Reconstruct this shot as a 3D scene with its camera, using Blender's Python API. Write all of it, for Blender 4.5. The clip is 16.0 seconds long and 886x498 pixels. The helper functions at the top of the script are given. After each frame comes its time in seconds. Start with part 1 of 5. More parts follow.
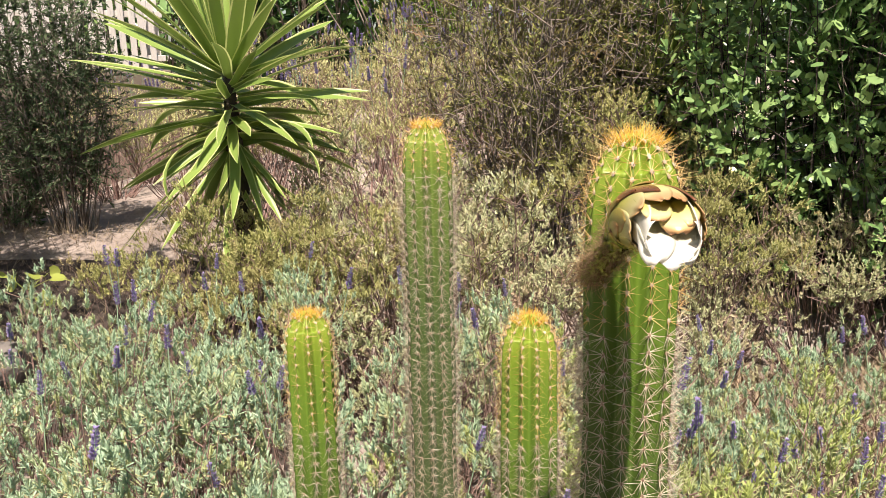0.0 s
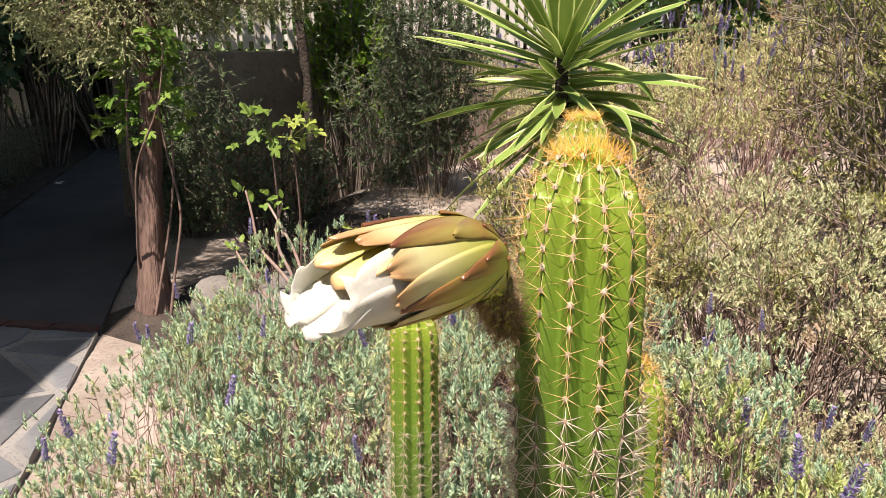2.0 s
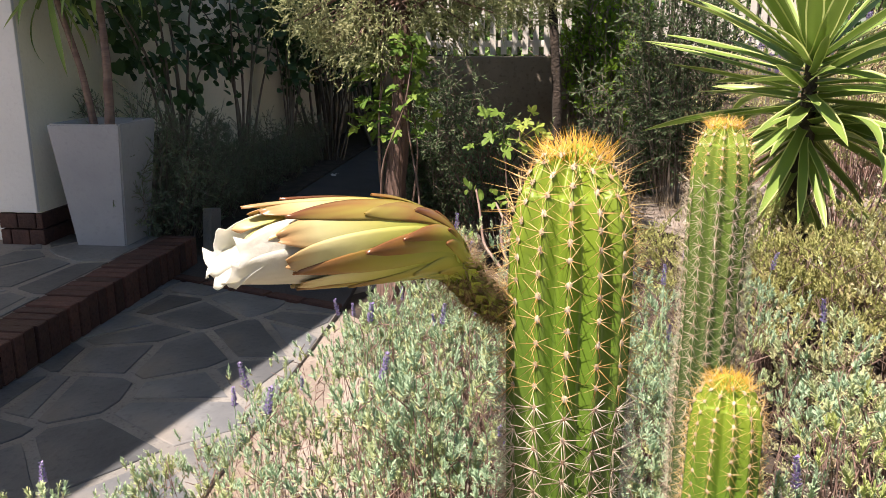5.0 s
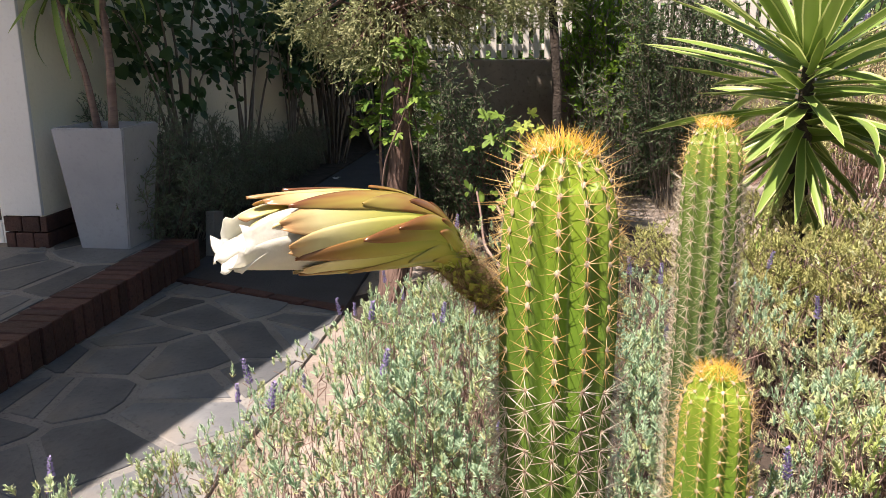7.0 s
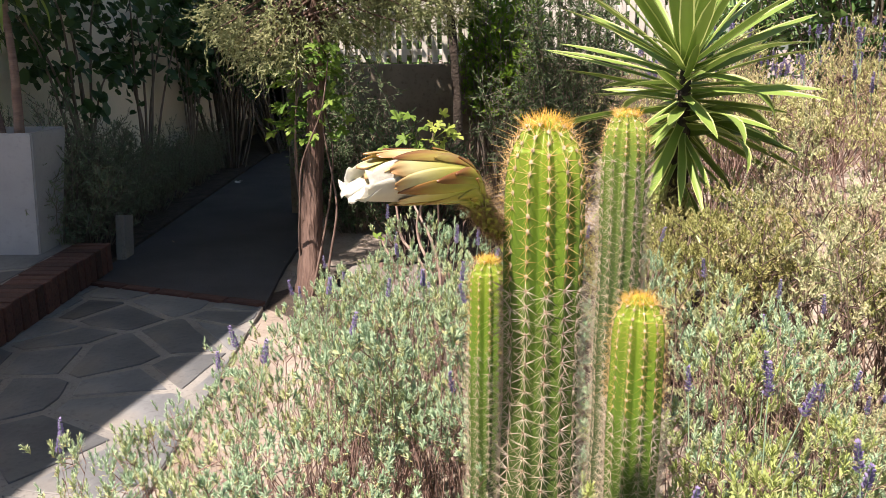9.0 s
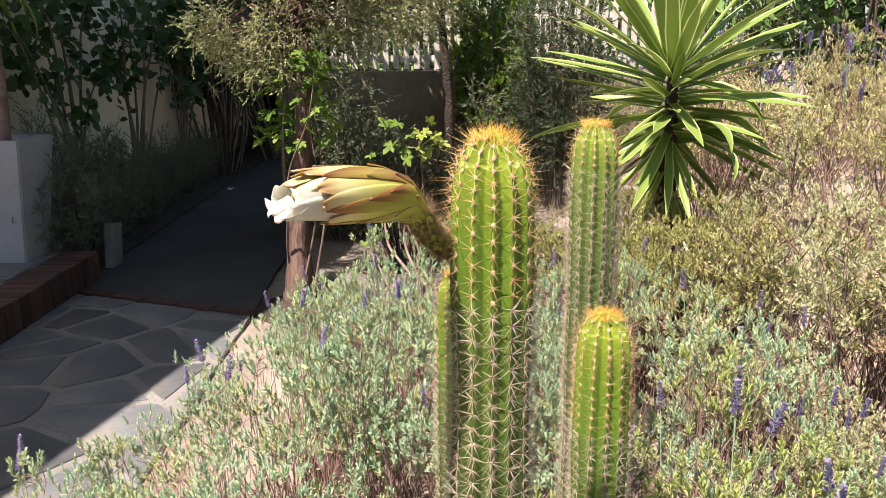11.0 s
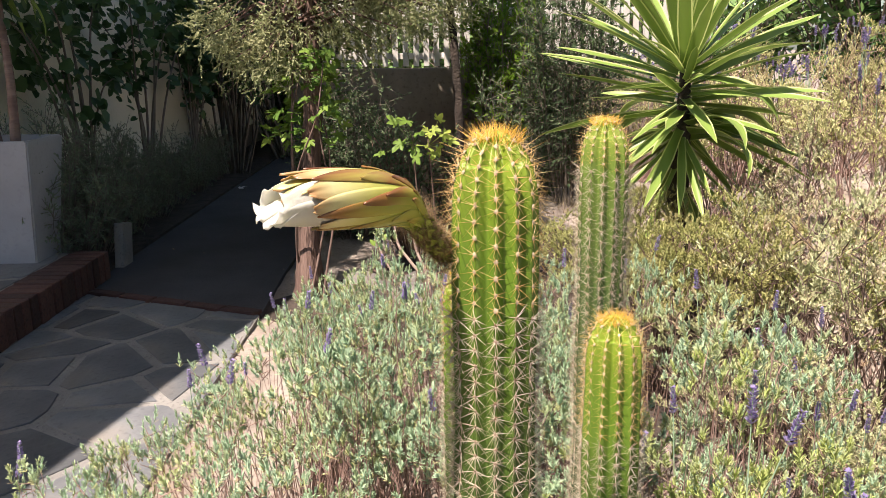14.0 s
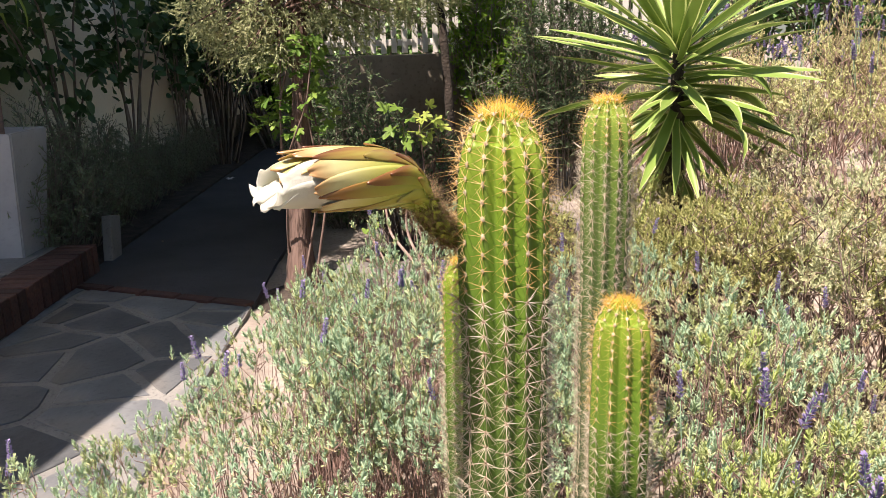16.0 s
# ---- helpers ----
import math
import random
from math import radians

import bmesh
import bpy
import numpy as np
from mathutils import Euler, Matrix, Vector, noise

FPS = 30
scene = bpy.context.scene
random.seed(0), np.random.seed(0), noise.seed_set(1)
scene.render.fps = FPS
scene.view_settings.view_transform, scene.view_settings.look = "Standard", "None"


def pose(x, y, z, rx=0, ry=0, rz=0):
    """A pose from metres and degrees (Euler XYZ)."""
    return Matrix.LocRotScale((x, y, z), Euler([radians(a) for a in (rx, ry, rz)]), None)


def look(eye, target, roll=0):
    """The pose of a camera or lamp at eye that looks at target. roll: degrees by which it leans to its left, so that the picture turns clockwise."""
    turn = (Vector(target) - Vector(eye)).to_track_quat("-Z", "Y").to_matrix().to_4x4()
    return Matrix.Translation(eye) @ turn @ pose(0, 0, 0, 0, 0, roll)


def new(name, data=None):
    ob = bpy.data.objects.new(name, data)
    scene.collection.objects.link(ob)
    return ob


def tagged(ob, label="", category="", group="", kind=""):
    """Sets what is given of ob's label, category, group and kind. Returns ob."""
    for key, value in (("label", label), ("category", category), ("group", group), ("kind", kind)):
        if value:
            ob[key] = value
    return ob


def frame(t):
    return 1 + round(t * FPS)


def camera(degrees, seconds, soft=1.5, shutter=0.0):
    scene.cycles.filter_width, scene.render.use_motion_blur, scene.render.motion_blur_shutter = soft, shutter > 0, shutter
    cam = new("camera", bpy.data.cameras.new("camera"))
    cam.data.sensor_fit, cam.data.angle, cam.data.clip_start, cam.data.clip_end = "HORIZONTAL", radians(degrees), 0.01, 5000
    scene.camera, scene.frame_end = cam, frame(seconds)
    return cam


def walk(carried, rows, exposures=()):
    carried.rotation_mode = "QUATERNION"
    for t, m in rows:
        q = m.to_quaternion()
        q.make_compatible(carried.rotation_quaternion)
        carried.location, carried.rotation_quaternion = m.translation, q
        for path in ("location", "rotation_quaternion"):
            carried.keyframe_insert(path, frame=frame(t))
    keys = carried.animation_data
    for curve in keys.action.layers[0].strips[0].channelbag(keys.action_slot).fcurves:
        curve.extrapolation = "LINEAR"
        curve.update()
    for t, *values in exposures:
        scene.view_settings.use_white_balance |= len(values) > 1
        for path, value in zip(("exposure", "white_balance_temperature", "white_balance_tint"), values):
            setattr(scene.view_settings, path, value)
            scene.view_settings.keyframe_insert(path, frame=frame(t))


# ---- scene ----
cam = camera(57.3, 16.0, soft=0.6)
PATH = [
    (0, (0.063, 0.027, 1.333), (0.006, 1.967, 0.851), -1.2),
    (0.5, (0.131, 0.103, 1.324), (-0.167, 2.02, 0.839), -0.8),
    (1, (0.19, 0.174, 1.323), (-0.343, 2.038, 0.832), -0.5),
    (1.5, (0.331, 0.223, 1.319), (-0.43, 2.003, 0.817), -0.2),
    (2, (0.404, 0.26, 1.324), (-0.587, 1.921, 0.812), 0.1),
    (2.5, (0.443, 0.262, 1.324), (-0.733, 1.795, 0.806), 0.3),
    (3, (0.54, 0.325, 1.32), (-0.772, 1.742, 0.8), 0.3),
    (3.5, (0.557, 0.344, 1.323), (-0.844, 1.674, 0.805), 0.2),
    (4, (0.565, 0.341, 1.323), (-0.886, 1.618, 0.808), 0.2),
    (6.5, (0.584, 0.337, 1.323), (-0.904, 1.578, 0.829), -0.2),
    (7, (0.6, 0.324, 1.321), (-0.885, 1.57, 0.831), -0.3),
    (7.5, (0.637, 0.29, 1.32), (-0.829, 1.56, 0.834), -0.4),
    (8, (0.658, 0.214, 1.321), (-0.761, 1.537, 0.836), -0.4),
    (8.5, (0.685, 0.122, 1.327), (-0.674, 1.507, 0.843), -0.3),
    (9, (0.703, 0.058, 1.326), (-0.599, 1.498, 0.845), -0.2),
    (11.5, (0.724, 0.132, 1.332), (-0.58, 1.574, 0.866), -0.3),
    (12, (0.72, 0.137, 1.33), (-0.589, 1.575, 0.862), -0.4),
    (12.5, (0.715, 0.141, 1.33), (-0.599, 1.574, 0.859), -0.4),
    (13, (0.712, 0.148, 1.33), (-0.606, 1.576, 0.856), -0.4),
    (13.5, (0.709, 0.15, 1.331), (-0.612, 1.574, 0.856), -0.6),
    (14, (0.707, 0.154, 1.33), (-0.617, 1.577, 0.856), -0.7),
    (14.5, (0.706, 0.161, 1.329), (-0.622, 1.579, 0.855), -0.9),
    (15, (0.702, 0.157, 1.33), (-0.627, 1.574, 0.853), -1.0),
    (15.5, (0.704, 0.156, 1.329), (-0.624, 1.571, 0.845), -1.2),
    (16, (0.672, 0.17, 1.316), (-0.629, 1.603, 0.814), -1.5),
]
walk(cam, [(t, look(eye, target, roll)) for t, eye, target, roll in PATH], exposures=((0.0, 1.08), (2.0, 1.08), (3.5, 1.18), (8.0, 1.25), (16.0, 1.25)))

# ---- light ----
SUN = Vector((0.08 * 0.485, -0.997 * 0.485, 0.875)).normalized()
world = bpy.data.worlds.new("sky")
scene.world = world
world.use_nodes = True
sky = world.node_tree.nodes.new("ShaderNodeTexSky")
sky.sky_type, sky.sun_disc = "NISHITA", False
sky.sun_elevation, sky.sun_rotation = math.asin(SUN.z), math.atan2(SUN.x, SUN.y)
background = world.node_tree.nodes["Background"]
background.inputs["Strength"].default_value = 0.055
world.node_tree.links.new(sky.outputs[0], background.inputs[0])
lamp = bpy.data.lights.new("sun", "SUN")
lamp.energy, lamp.angle, lamp.color = 5.0, radians(0.53), (1.0, 0.85, 0.77)
sun = new("sun", lamp)
sun.matrix_world = look(SUN * 30, (0, 0, 0))

# ---- materials ----


def nodes_of(name):
    m = bpy.data.materials.new(name)
    m.use_nodes = True
    t = m.node_tree
    return m, t, t.nodes["Principled BSDF"], t.links.new


def mixed(t, a, b, fac):
    n = t.nodes.new("ShaderNodeMix")
    n.data_type = "RGBA"
    for sock, v in ((n.inputs[6], a), (n.inputs[7], b)):
        if isinstance(v, tuple):
            sock.default_value = (*v, 1)
        else:
            t.links.new(v, sock)
    if isinstance(fac, float):
        n.inputs[0].default_value = fac
    else:
        t.links.new(fac, n.inputs[0])
    return n.outputs[2]


def ranged(t, v, a, b):
    n = t.nodes.new("ShaderNodeMapRange")
    n.inputs[1].default_value, n.inputs[2].default_value = a, b
    t.links.new(v, n.inputs[0])
    return n.outputs[0]


def noisy(t, scale, detail=4.0, coords="Object", stretch=None):
    n = t.nodes.new("ShaderNodeTexNoise")
    n.inputs["Scale"].default_value, n.inputs["Detail"].default_value = scale, detail
    c = t.nodes.new("ShaderNodeTexCoord")
    out = c.outputs[coords]
    if stretch:
        mp = t.nodes.new("ShaderNodeMapping")
        mp.inputs["Scale"].default_value = stretch
        t.links.new(out, mp.inputs[0])
        out = mp.outputs[0]
    t.links.new(out, n.inputs["Vector"])
    return n.outputs["Fac"]


def rough_surface(name, dark, light, scale=8.0, rough=0.85, bump=0.3, fine=60.0, stain=None, per_piece=0.0, stretch=None, depth=0.01, metal=0.0, speck=1.0):
    """Stone, plaster, bark, soil: two scales of colour, a bump, and a shift from piece to piece."""
    m, t, p, link = nodes_of(name)
    big, small = noisy(t, scale, 5, stretch=stretch), noisy(t, fine, 6, stretch=stretch)
    col = mixed(t, dark, light, ranged(t, big, 0.32, 0.68))
    col = mixed(t, col, tuple(c * (1 - 0.45 * speck) for c in dark), ranged(t, small, 0.55, 0.8))
    if stain:
        col = mixed(t, col, stain, ranged(t, noisy(t, scale * 0.45, 3), 0.55, 0.7))
    if per_piece:
        info = t.nodes.new("ShaderNodeObjectInfo")
        hsv = t.nodes.new("ShaderNodeHueSaturation")
        mr = t.nodes.new("ShaderNodeMapRange")
        mr.inputs[3].default_value, mr.inputs[4].default_value = 1 - per_piece, 1 + per_piece
        link(info.outputs["Random"], mr.inputs[0])
        link(mr.outputs[0], hsv.inputs["Value"])
        link(col, hsv.inputs["Color"])
        col = hsv.outputs[0]
    link(col, p.inputs["Base Color"])
    p.inputs["Roughness"].default_value = rough
    p.inputs["Metallic"].default_value = metal
    b = t.nodes.new("ShaderNodeBump")
    b.inputs["Strength"].default_value, b.inputs["Distance"].default_value = bump, depth
    link(small, b.inputs["Height"])
    link(b.outputs[0], p.inputs["Normal"])
    return m


def leafy(name, a, b, c=None, rough=0.5, thin=0.3, spec=0.4, patch=3.0):
    """Leaves: colour shifts from leaf to leaf and over the plant; light passes through them."""
    m, t, p, link = nodes_of(name)
    geo = t.nodes.new("ShaderNodeNewGeometry")
    col = mixed(t, a, b, geo.outputs["Random Per Island"])
    if c:
        col = mixed(t, col, c, ranged(t, noisy(t, patch, 2), 0.5, 0.66))
    link(col, p.inputs["Base Color"])
    p.inputs["Roughness"].default_value = rough
    p.inputs["Specular IOR Level"].default_value = spec
    tr = t.nodes.new("ShaderNodeBsdfTranslucent")
    link(col, tr.inputs["Color"])
    mx = t.nodes.new("ShaderNodeMixShader")
    mx.inputs[0].default_value = thin
    link(p.outputs[0], mx.inputs[1])
    link(tr.outputs[0], mx.inputs[2])
    link(mx.outputs[0], t.nodes["Material Output"].inputs[0])
    return m


def graded(name, stops, rough=0.45, thin=0.2, bump=0.0, streak=None):
    """Colour runs along a petal or stem by its 'along' attribute."""
    m, t, p, link = nodes_of(name)
    at = t.nodes.new("ShaderNodeAttribute")
    at.attribute_name = "along"
    ramp = t.nodes.new("ShaderNodeValToRGB")
    el = ramp.color_ramp.elements
    while len(el) < len(stops):
        el.new(0.5)
    for e, (x, col) in zip(el, stops):
        e.position, e.color = x, (*col, 1)
    link(at.outputs["Fac"], ramp.inputs[0])
    col = ramp.outputs[0]
    if streak:
        col = mixed(t, col, streak, ranged(t, noisy(t, 45, 3, stretch=(1, 0.12, 1)), 0.5, 0.72))
    link(col, p.inputs["Base Color"])
    p.inputs["Roughness"].default_value = rough
    if bump:
        b = t.nodes.new("ShaderNodeBump")
        b.inputs["Strength"].default_value, b.inputs["Distance"].default_value = bump, 0.002
        link(noisy(t, 160, 3), b.inputs["Height"])
        link(b.outputs[0], p.inputs["Normal"])
    tr = t.nodes.new("ShaderNodeBsdfTranslucent")
    link(col, tr.inputs["Color"])
    mx = t.nodes.new("ShaderNodeMixShader")
    mx.inputs[0].default_value = thin
    link(p.outputs[0], mx.inputs[1])
    link(tr.outputs[0], mx.inputs[2])
    link(mx.outputs[0], t.nodes["Material Output"].inputs[0])
    return m


SOIL = rough_surface("soil", (0.205, 0.168, 0.136), (0.37, 0.322, 0.272), 3.0, 0.95, 0.6, 45, stain=(0.22, 0.175, 0.13), depth=0.02)
# mulch by the house; also the shade painted on the ground under the trees
MULCH_AND_SHADE = rough_surface("mulch_and_ground_shade", (0.0287, 0.0221, 0.0164), (0.0697, 0.0533, 0.041), 9.0, 0.95, 0.8, 55, depth=0.02)
ASPHALT = rough_surface("asphalt", (0.0361, 0.0367, 0.0394), (0.059, 0.0597, 0.063), 2.5, 0.9, 0.4, 90)
MORTAR = rough_surface("mortar", (0.182, 0.176, 0.163), (0.251, 0.242, 0.222), 4.0, 0.9, 0.4, 70)
SLATE = rough_surface("slate", (0.0842, 0.0896, 0.0958), (0.159, 0.165, 0.167), 3.0, 0.6, 0.35, 30, stain=(0.187, 0.168, 0.142), speck=0.4, per_piece=0.4)
BRICK = rough_surface("brick", (0.0512, 0.0235, 0.0184), (0.0986, 0.0448, 0.0333), 9.0, 0.85, 0.5, 60, per_piece=0.35)
PLASTER = rough_surface("cream_plaster", (0.78, 0.74, 0.60), (0.86, 0.82, 0.69), 1.4, 0.9, 0.2, 40, speck=0.15)
WHITE = rough_surface("white_paint", (0.656, 0.656, 0.648), (0.713, 0.713, 0.705), 2.0, 0.6, 0.15, 50, speck=0.1)
POT = rough_surface("pale_concrete", (0.334, 0.339, 0.361), (0.405, 0.409, 0.431), 3.0, 0.8, 0.2, 40, stain=(0.29, 0.29, 0.308), speck=0.15)
FENCE = rough_surface("fence_paint", (0.541, 0.511, 0.452), (0.768, 0.748, 0.689), 5.0, 0.7, 0.25, 40, stretch=(1, 1, 0.2))
RENDER_OLD = rough_surface("old_render", (0.135, 0.112, 0.082), (0.27, 0.232, 0.18), 2.0, 0.9, 0.4, 30, stain=(0.11, 0.085, 0.06))
ROCK = rough_surface("rock", (0.115, 0.102, 0.0902), (0.221, 0.205, 0.18), 7.0, 0.9, 0.7, 35, per_piece=0.2)
BARK = rough_surface("fibrous_bark", (0.0909, 0.0523, 0.0383), (0.251, 0.167, 0.133), 16.0, 0.95, 1.0, 70, stretch=(1, 1, 0.12), depth=0.02)
GREY_BARK = rough_surface("grey_bark", (0.131, 0.107, 0.082), (0.262, 0.221, 0.18), 18.0, 0.9, 0.6, 60, stretch=(1, 1, 0.3))
TWIG = rough_surface("twig", (0.123, 0.0765, 0.0584), (0.234, 0.166, 0.135), 12.0, 0.9, 0.2, 60)
PALE_TWIG = rough_surface("pale_twig", (0.237, 0.164, 0.133), (0.377, 0.286, 0.237), 12.0, 0.9, 0.2, 60)
CANE = rough_surface("cane", (0.164, 0.102, 0.082), (0.279, 0.193, 0.156), 14.0, 0.85, 0.5, 60, stretch=(0.328, 0.328, 2.05))
GLASS = rough_surface("dark_glass", (0.01, 0.01, 0.012), (0.02, 0.02, 0.022), 2.0, 0.08, 0.0)

LAVENDER = leafy("lavender_leaf", (0.265, 0.385, 0.255), (0.475, 0.605, 0.40), (0.445, 0.485, 0.23), 0.75, 0.12, 0.2, 7.0)
LAVENDER_OLD = leafy("older_lavender_leaf", (0.374, 0.4, 0.19), (0.52, 0.5, 0.257), (0.374, 0.27, 0.18), 0.8, 0.12, 0.15, 9.0)
BANK_LEAF = leafy("bank_lavender_leaf", (0.394, 0.401, 0.189), (0.644, 0.63, 0.316), (0.497, 0.386, 0.264), 0.8, 0.14, 0.15, 3.0)
STEM = rough_surface("lavender_stem", (0.17, 0.102, 0.0818), (0.38, 0.26, 0.219), 12.0, 0.9, 0.2, 60)
LAVENDER_GREEN = leafy("green_lavender_leaf", (0.33, 0.40, 0.12), (0.47, 0.53, 0.20), (0.40, 0.45, 0.26), 0.75, 0.16, 0.15, 11.0)
PURPLE = leafy("lavender_flower", (0.241, 0.193, 0.386), (0.419, 0.362, 0.564), None, 0.7, 0.25, 0.1)
OLIVE = leafy("olive_leaf", (0.26, 0.275, 0.098), (0.50, 0.50, 0.205), (0.42, 0.36, 0.18), 0.75, 0.18, 0.2, 4.0)
RUSSET = leafy("russet_leaf", (0.37, 0.395, 0.215), (0.59, 0.61, 0.36), (0.52, 0.40, 0.275), 0.75, 0.18, 0.2, 4.0)
SHRUB_GREEN = leafy("yellow_green_leaf", (0.14, 0.165, 0.052), (0.38, 0.39, 0.115), (0.27, 0.19, 0.09), 0.6, 0.3, 0.3, 3.0)
GLOSSY = leafy("glossy_dark_leaf", (0.115, 0.215, 0.0717), (0.288, 0.43, 0.144), None, 0.22, 0.12, 0.6)
OLEANDER = leafy("narrow_green_leaf", (0.0615, 0.144, 0.041), (0.164, 0.276, 0.082), None, 0.4, 0.25, 0.4)
BRIGHT = leafy("bright_green_leaf", (0.115, 0.23, 0.0246), (0.246, 0.377, 0.0492), None, 0.45, 0.45, 0.3)
LIME = leafy("lime_leaf", (0.344, 0.426, 0.082), (0.459, 0.525, 0.123), (0.23, 0.344, 0.0656), 0.5, 0.45, 0.3)
CREEPER = leafy("creeper_leaf", (0.0984, 0.197, 0.0328), (0.246, 0.361, 0.0656), None, 0.5, 0.4, 0.3)
CLIMBER = leafy("climber_leaf", (0.0361, 0.0787, 0.0275), (0.0816, 0.151, 0.0492), None, 0.5, 0.25, 0.3)
ROSEMARY = leafy("grey_green_leaf", (0.179, 0.223, 0.14), (0.268, 0.321, 0.207), None, 0.8, 0.15, 0.15)
JUNIPER = leafy("juniper_leaf", (0.212, 0.251, 0.11), (0.47, 0.494, 0.267), (0.329, 0.329, 0.172), 0.7, 0.25, 0.2, 2.5)
CONIFER = leafy("conifer_leaf", (0.0656, 0.107, 0.0492), (0.18, 0.238, 0.123), None, 0.75, 0.2, 0.2)
DRY = leafy("dry_grass_blade", (0.238, 0.189, 0.119), (0.364, 0.308, 0.21), (0.21, 0.154, 0.105), 0.85, 0.2, 0.1)
YUCCA_GREEN = leafy("yucca_green", (0.178, 0.271, 0.0574), (0.286, 0.383, 0.0902), None, 0.34, 0.16, 0.45)
YUCCA_EDGE = leafy("yucca_cream_margin", (0.565, 0.615, 0.233), (0.687, 0.725, 0.351), None, 0.42, 0.3, 0.4)
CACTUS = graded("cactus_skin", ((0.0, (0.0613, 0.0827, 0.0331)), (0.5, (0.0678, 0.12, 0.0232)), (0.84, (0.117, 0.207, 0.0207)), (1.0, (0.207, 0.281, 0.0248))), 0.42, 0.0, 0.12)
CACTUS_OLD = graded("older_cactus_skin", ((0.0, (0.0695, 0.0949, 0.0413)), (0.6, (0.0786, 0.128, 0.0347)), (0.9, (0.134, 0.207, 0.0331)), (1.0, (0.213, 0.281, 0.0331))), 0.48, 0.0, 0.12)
AREOLE_OLD = leafy("old_areole_wool", (0.20, 0.13, 0.085), (0.38, 0.28, 0.21), None, 0.95, 0.1, 0.05)
AREOLE = leafy("areole_wool", (0.36, 0.28, 0.19), (0.56, 0.49, 0.38), None, 0.95, 0.1, 0.05)
SPINE_GOLD = leafy("golden_spine", (0.541, 0.279, 0.0328), (0.705, 0.476, 0.0656), None, 0.45, 0.3, 0.4)
SPINE_AMBER = leafy("amber_spine", (0.58, 0.34, 0.10), (0.80, 0.62, 0.30), None, 0.45, 0.2, 0.4)
SPINE_PALE = leafy("straw_spine", (0.42, 0.33, 0.23), (0.78, 0.71, 0.57), None, 0.5, 0.15, 0.3)
SEPAL = graded("sepal", ((0.0, (0.15, 0.20, 0.022)), (0.3, (0.31, 0.33, 0.045)), (0.55, (0.37, 0.31, 0.06)), (0.76, (0.30, 0.155, 0.045)), (0.9, (0.22, 0.098, 0.036)), (1.0, (0.17, 0.066, 0.028))), 0.26, 0.15, 0.12, streak=(0.40, 0.37, 0.08))
TEPAL = graded("tepal", ((0.0, (0.23, 0.283, 0.028)), (0.3, (0.391, 0.425, 0.056)), (0.55, (0.575, 0.555, 0.146)), (0.80, (0.69, 0.637, 0.314)), (0.92, (0.529, 0.33, 0.146)), (1.0, (0.38, 0.189, 0.0952))), 0.3, 0.22, 0.08)
PETAL = graded("petal", ((0.0, (0.607, 0.607, 0.303)), (0.5, (0.78, 0.765, 0.646)), (1.0, (0.866, 0.866, 0.804))), 0.55, 0.5, 0.5)
TUBE = rough_surface("flower_tube_skin", (0.201, 0.235, 0.0264), (0.419, 0.47, 0.06), 60.0, 0.6, 0.3, 200)
WOOL = leafy("brown_wool", (0.197, 0.123, 0.0615), (0.419, 0.307, 0.173), None, 0.9, 0.1, 0.1)

# ---- mesh helpers ----


def unit(a):
    return a / np.maximum(np.linalg.norm(a, axis=-1, keepdims=True), 1e-9)


def mesh_of(name, pieces, materials, smooth=True):
    """One mesh from (verts, triangles, material slot) arrays."""
    verts, tris, slots, n = [], [], [], 0
    for v, f, k in pieces:
        verts.append(v.reshape(-1, 3)), tris.append(f + n), slots.append(np.full(len(f), k))
        n += verts[-1].shape[0]
    v, f, k = np.concatenate(verts), np.concatenate(tris), np.concatenate(slots)
    me = bpy.data.meshes.new(name)
    me.vertices.add(len(v)), me.loops.add(len(f) * 3), me.polygons.add(len(f))
    me.vertices.foreach_set("co", v.astype(np.float32).ravel())
    me.loops.foreach_set("vertex_index", f.astype(np.int32).ravel())
    me.polygons.foreach_set("loop_start", np.arange(0, len(f) * 3, 3, dtype=np.int32))
    me.polygons.foreach_set("material_index", k.astype(np.int32))
    me.polygons.foreach_set("use_smooth", np.full(len(f), smooth))
    me.update()
    for m in materials if isinstance(materials, (list, tuple)) else [materials]:
        me.materials.append(m)
    return me


def child(name, me, parent, label="", kind=""):
    ob = new(name, me)
    ob.parent = parent
    return tagged(ob, label, kind=kind)


def thing(name, at, label, category, group="", turn=0.0, scale=1.0, kind=""):
    ob = new(name)
    ob.matrix_world = pose(*at, 0, 0, turn) @ Matrix.Scale(scale, 4)
    return tagged(ob, label, category, group, kind)


def part(name, bm, material, parent, label="", smooth=False):
    me = bpy.data.meshes.new(name)
    bm.to_mesh(me)
    bm.free()
    me.materials.append(material)
    for p in me.polygons:
        p.use_smooth = smooth
    return child(name, me, parent, label)


NEEDLE = (np.array([(0, 0, 0), (-0.5, 0.5, 0.15), (0, 1, 0), (0.5, 0.5, 0.15)]), np.array([(0, 3, 2), (0, 2, 1)]))
BLUNT = (np.array([(-0.22, 0, 0), (0.22, 0, 0), (-0.5, 0.45, 0.12), (0.5, 0.45, 0.12), (-0.34, 0.95, 0.05), (0.34, 0.95, 0.05)]), np.array([(0, 1, 3), (0, 3, 2), (2, 3, 5), (2, 5, 4)]))
STRAP = (np.array([(-0.34, 0, 0), (0.34, 0, 0), (0.42, 0.96, 0.1), (-0.42, 0.96, 0.1)]), np.array([(0, 1, 2), (0, 2, 3)]))
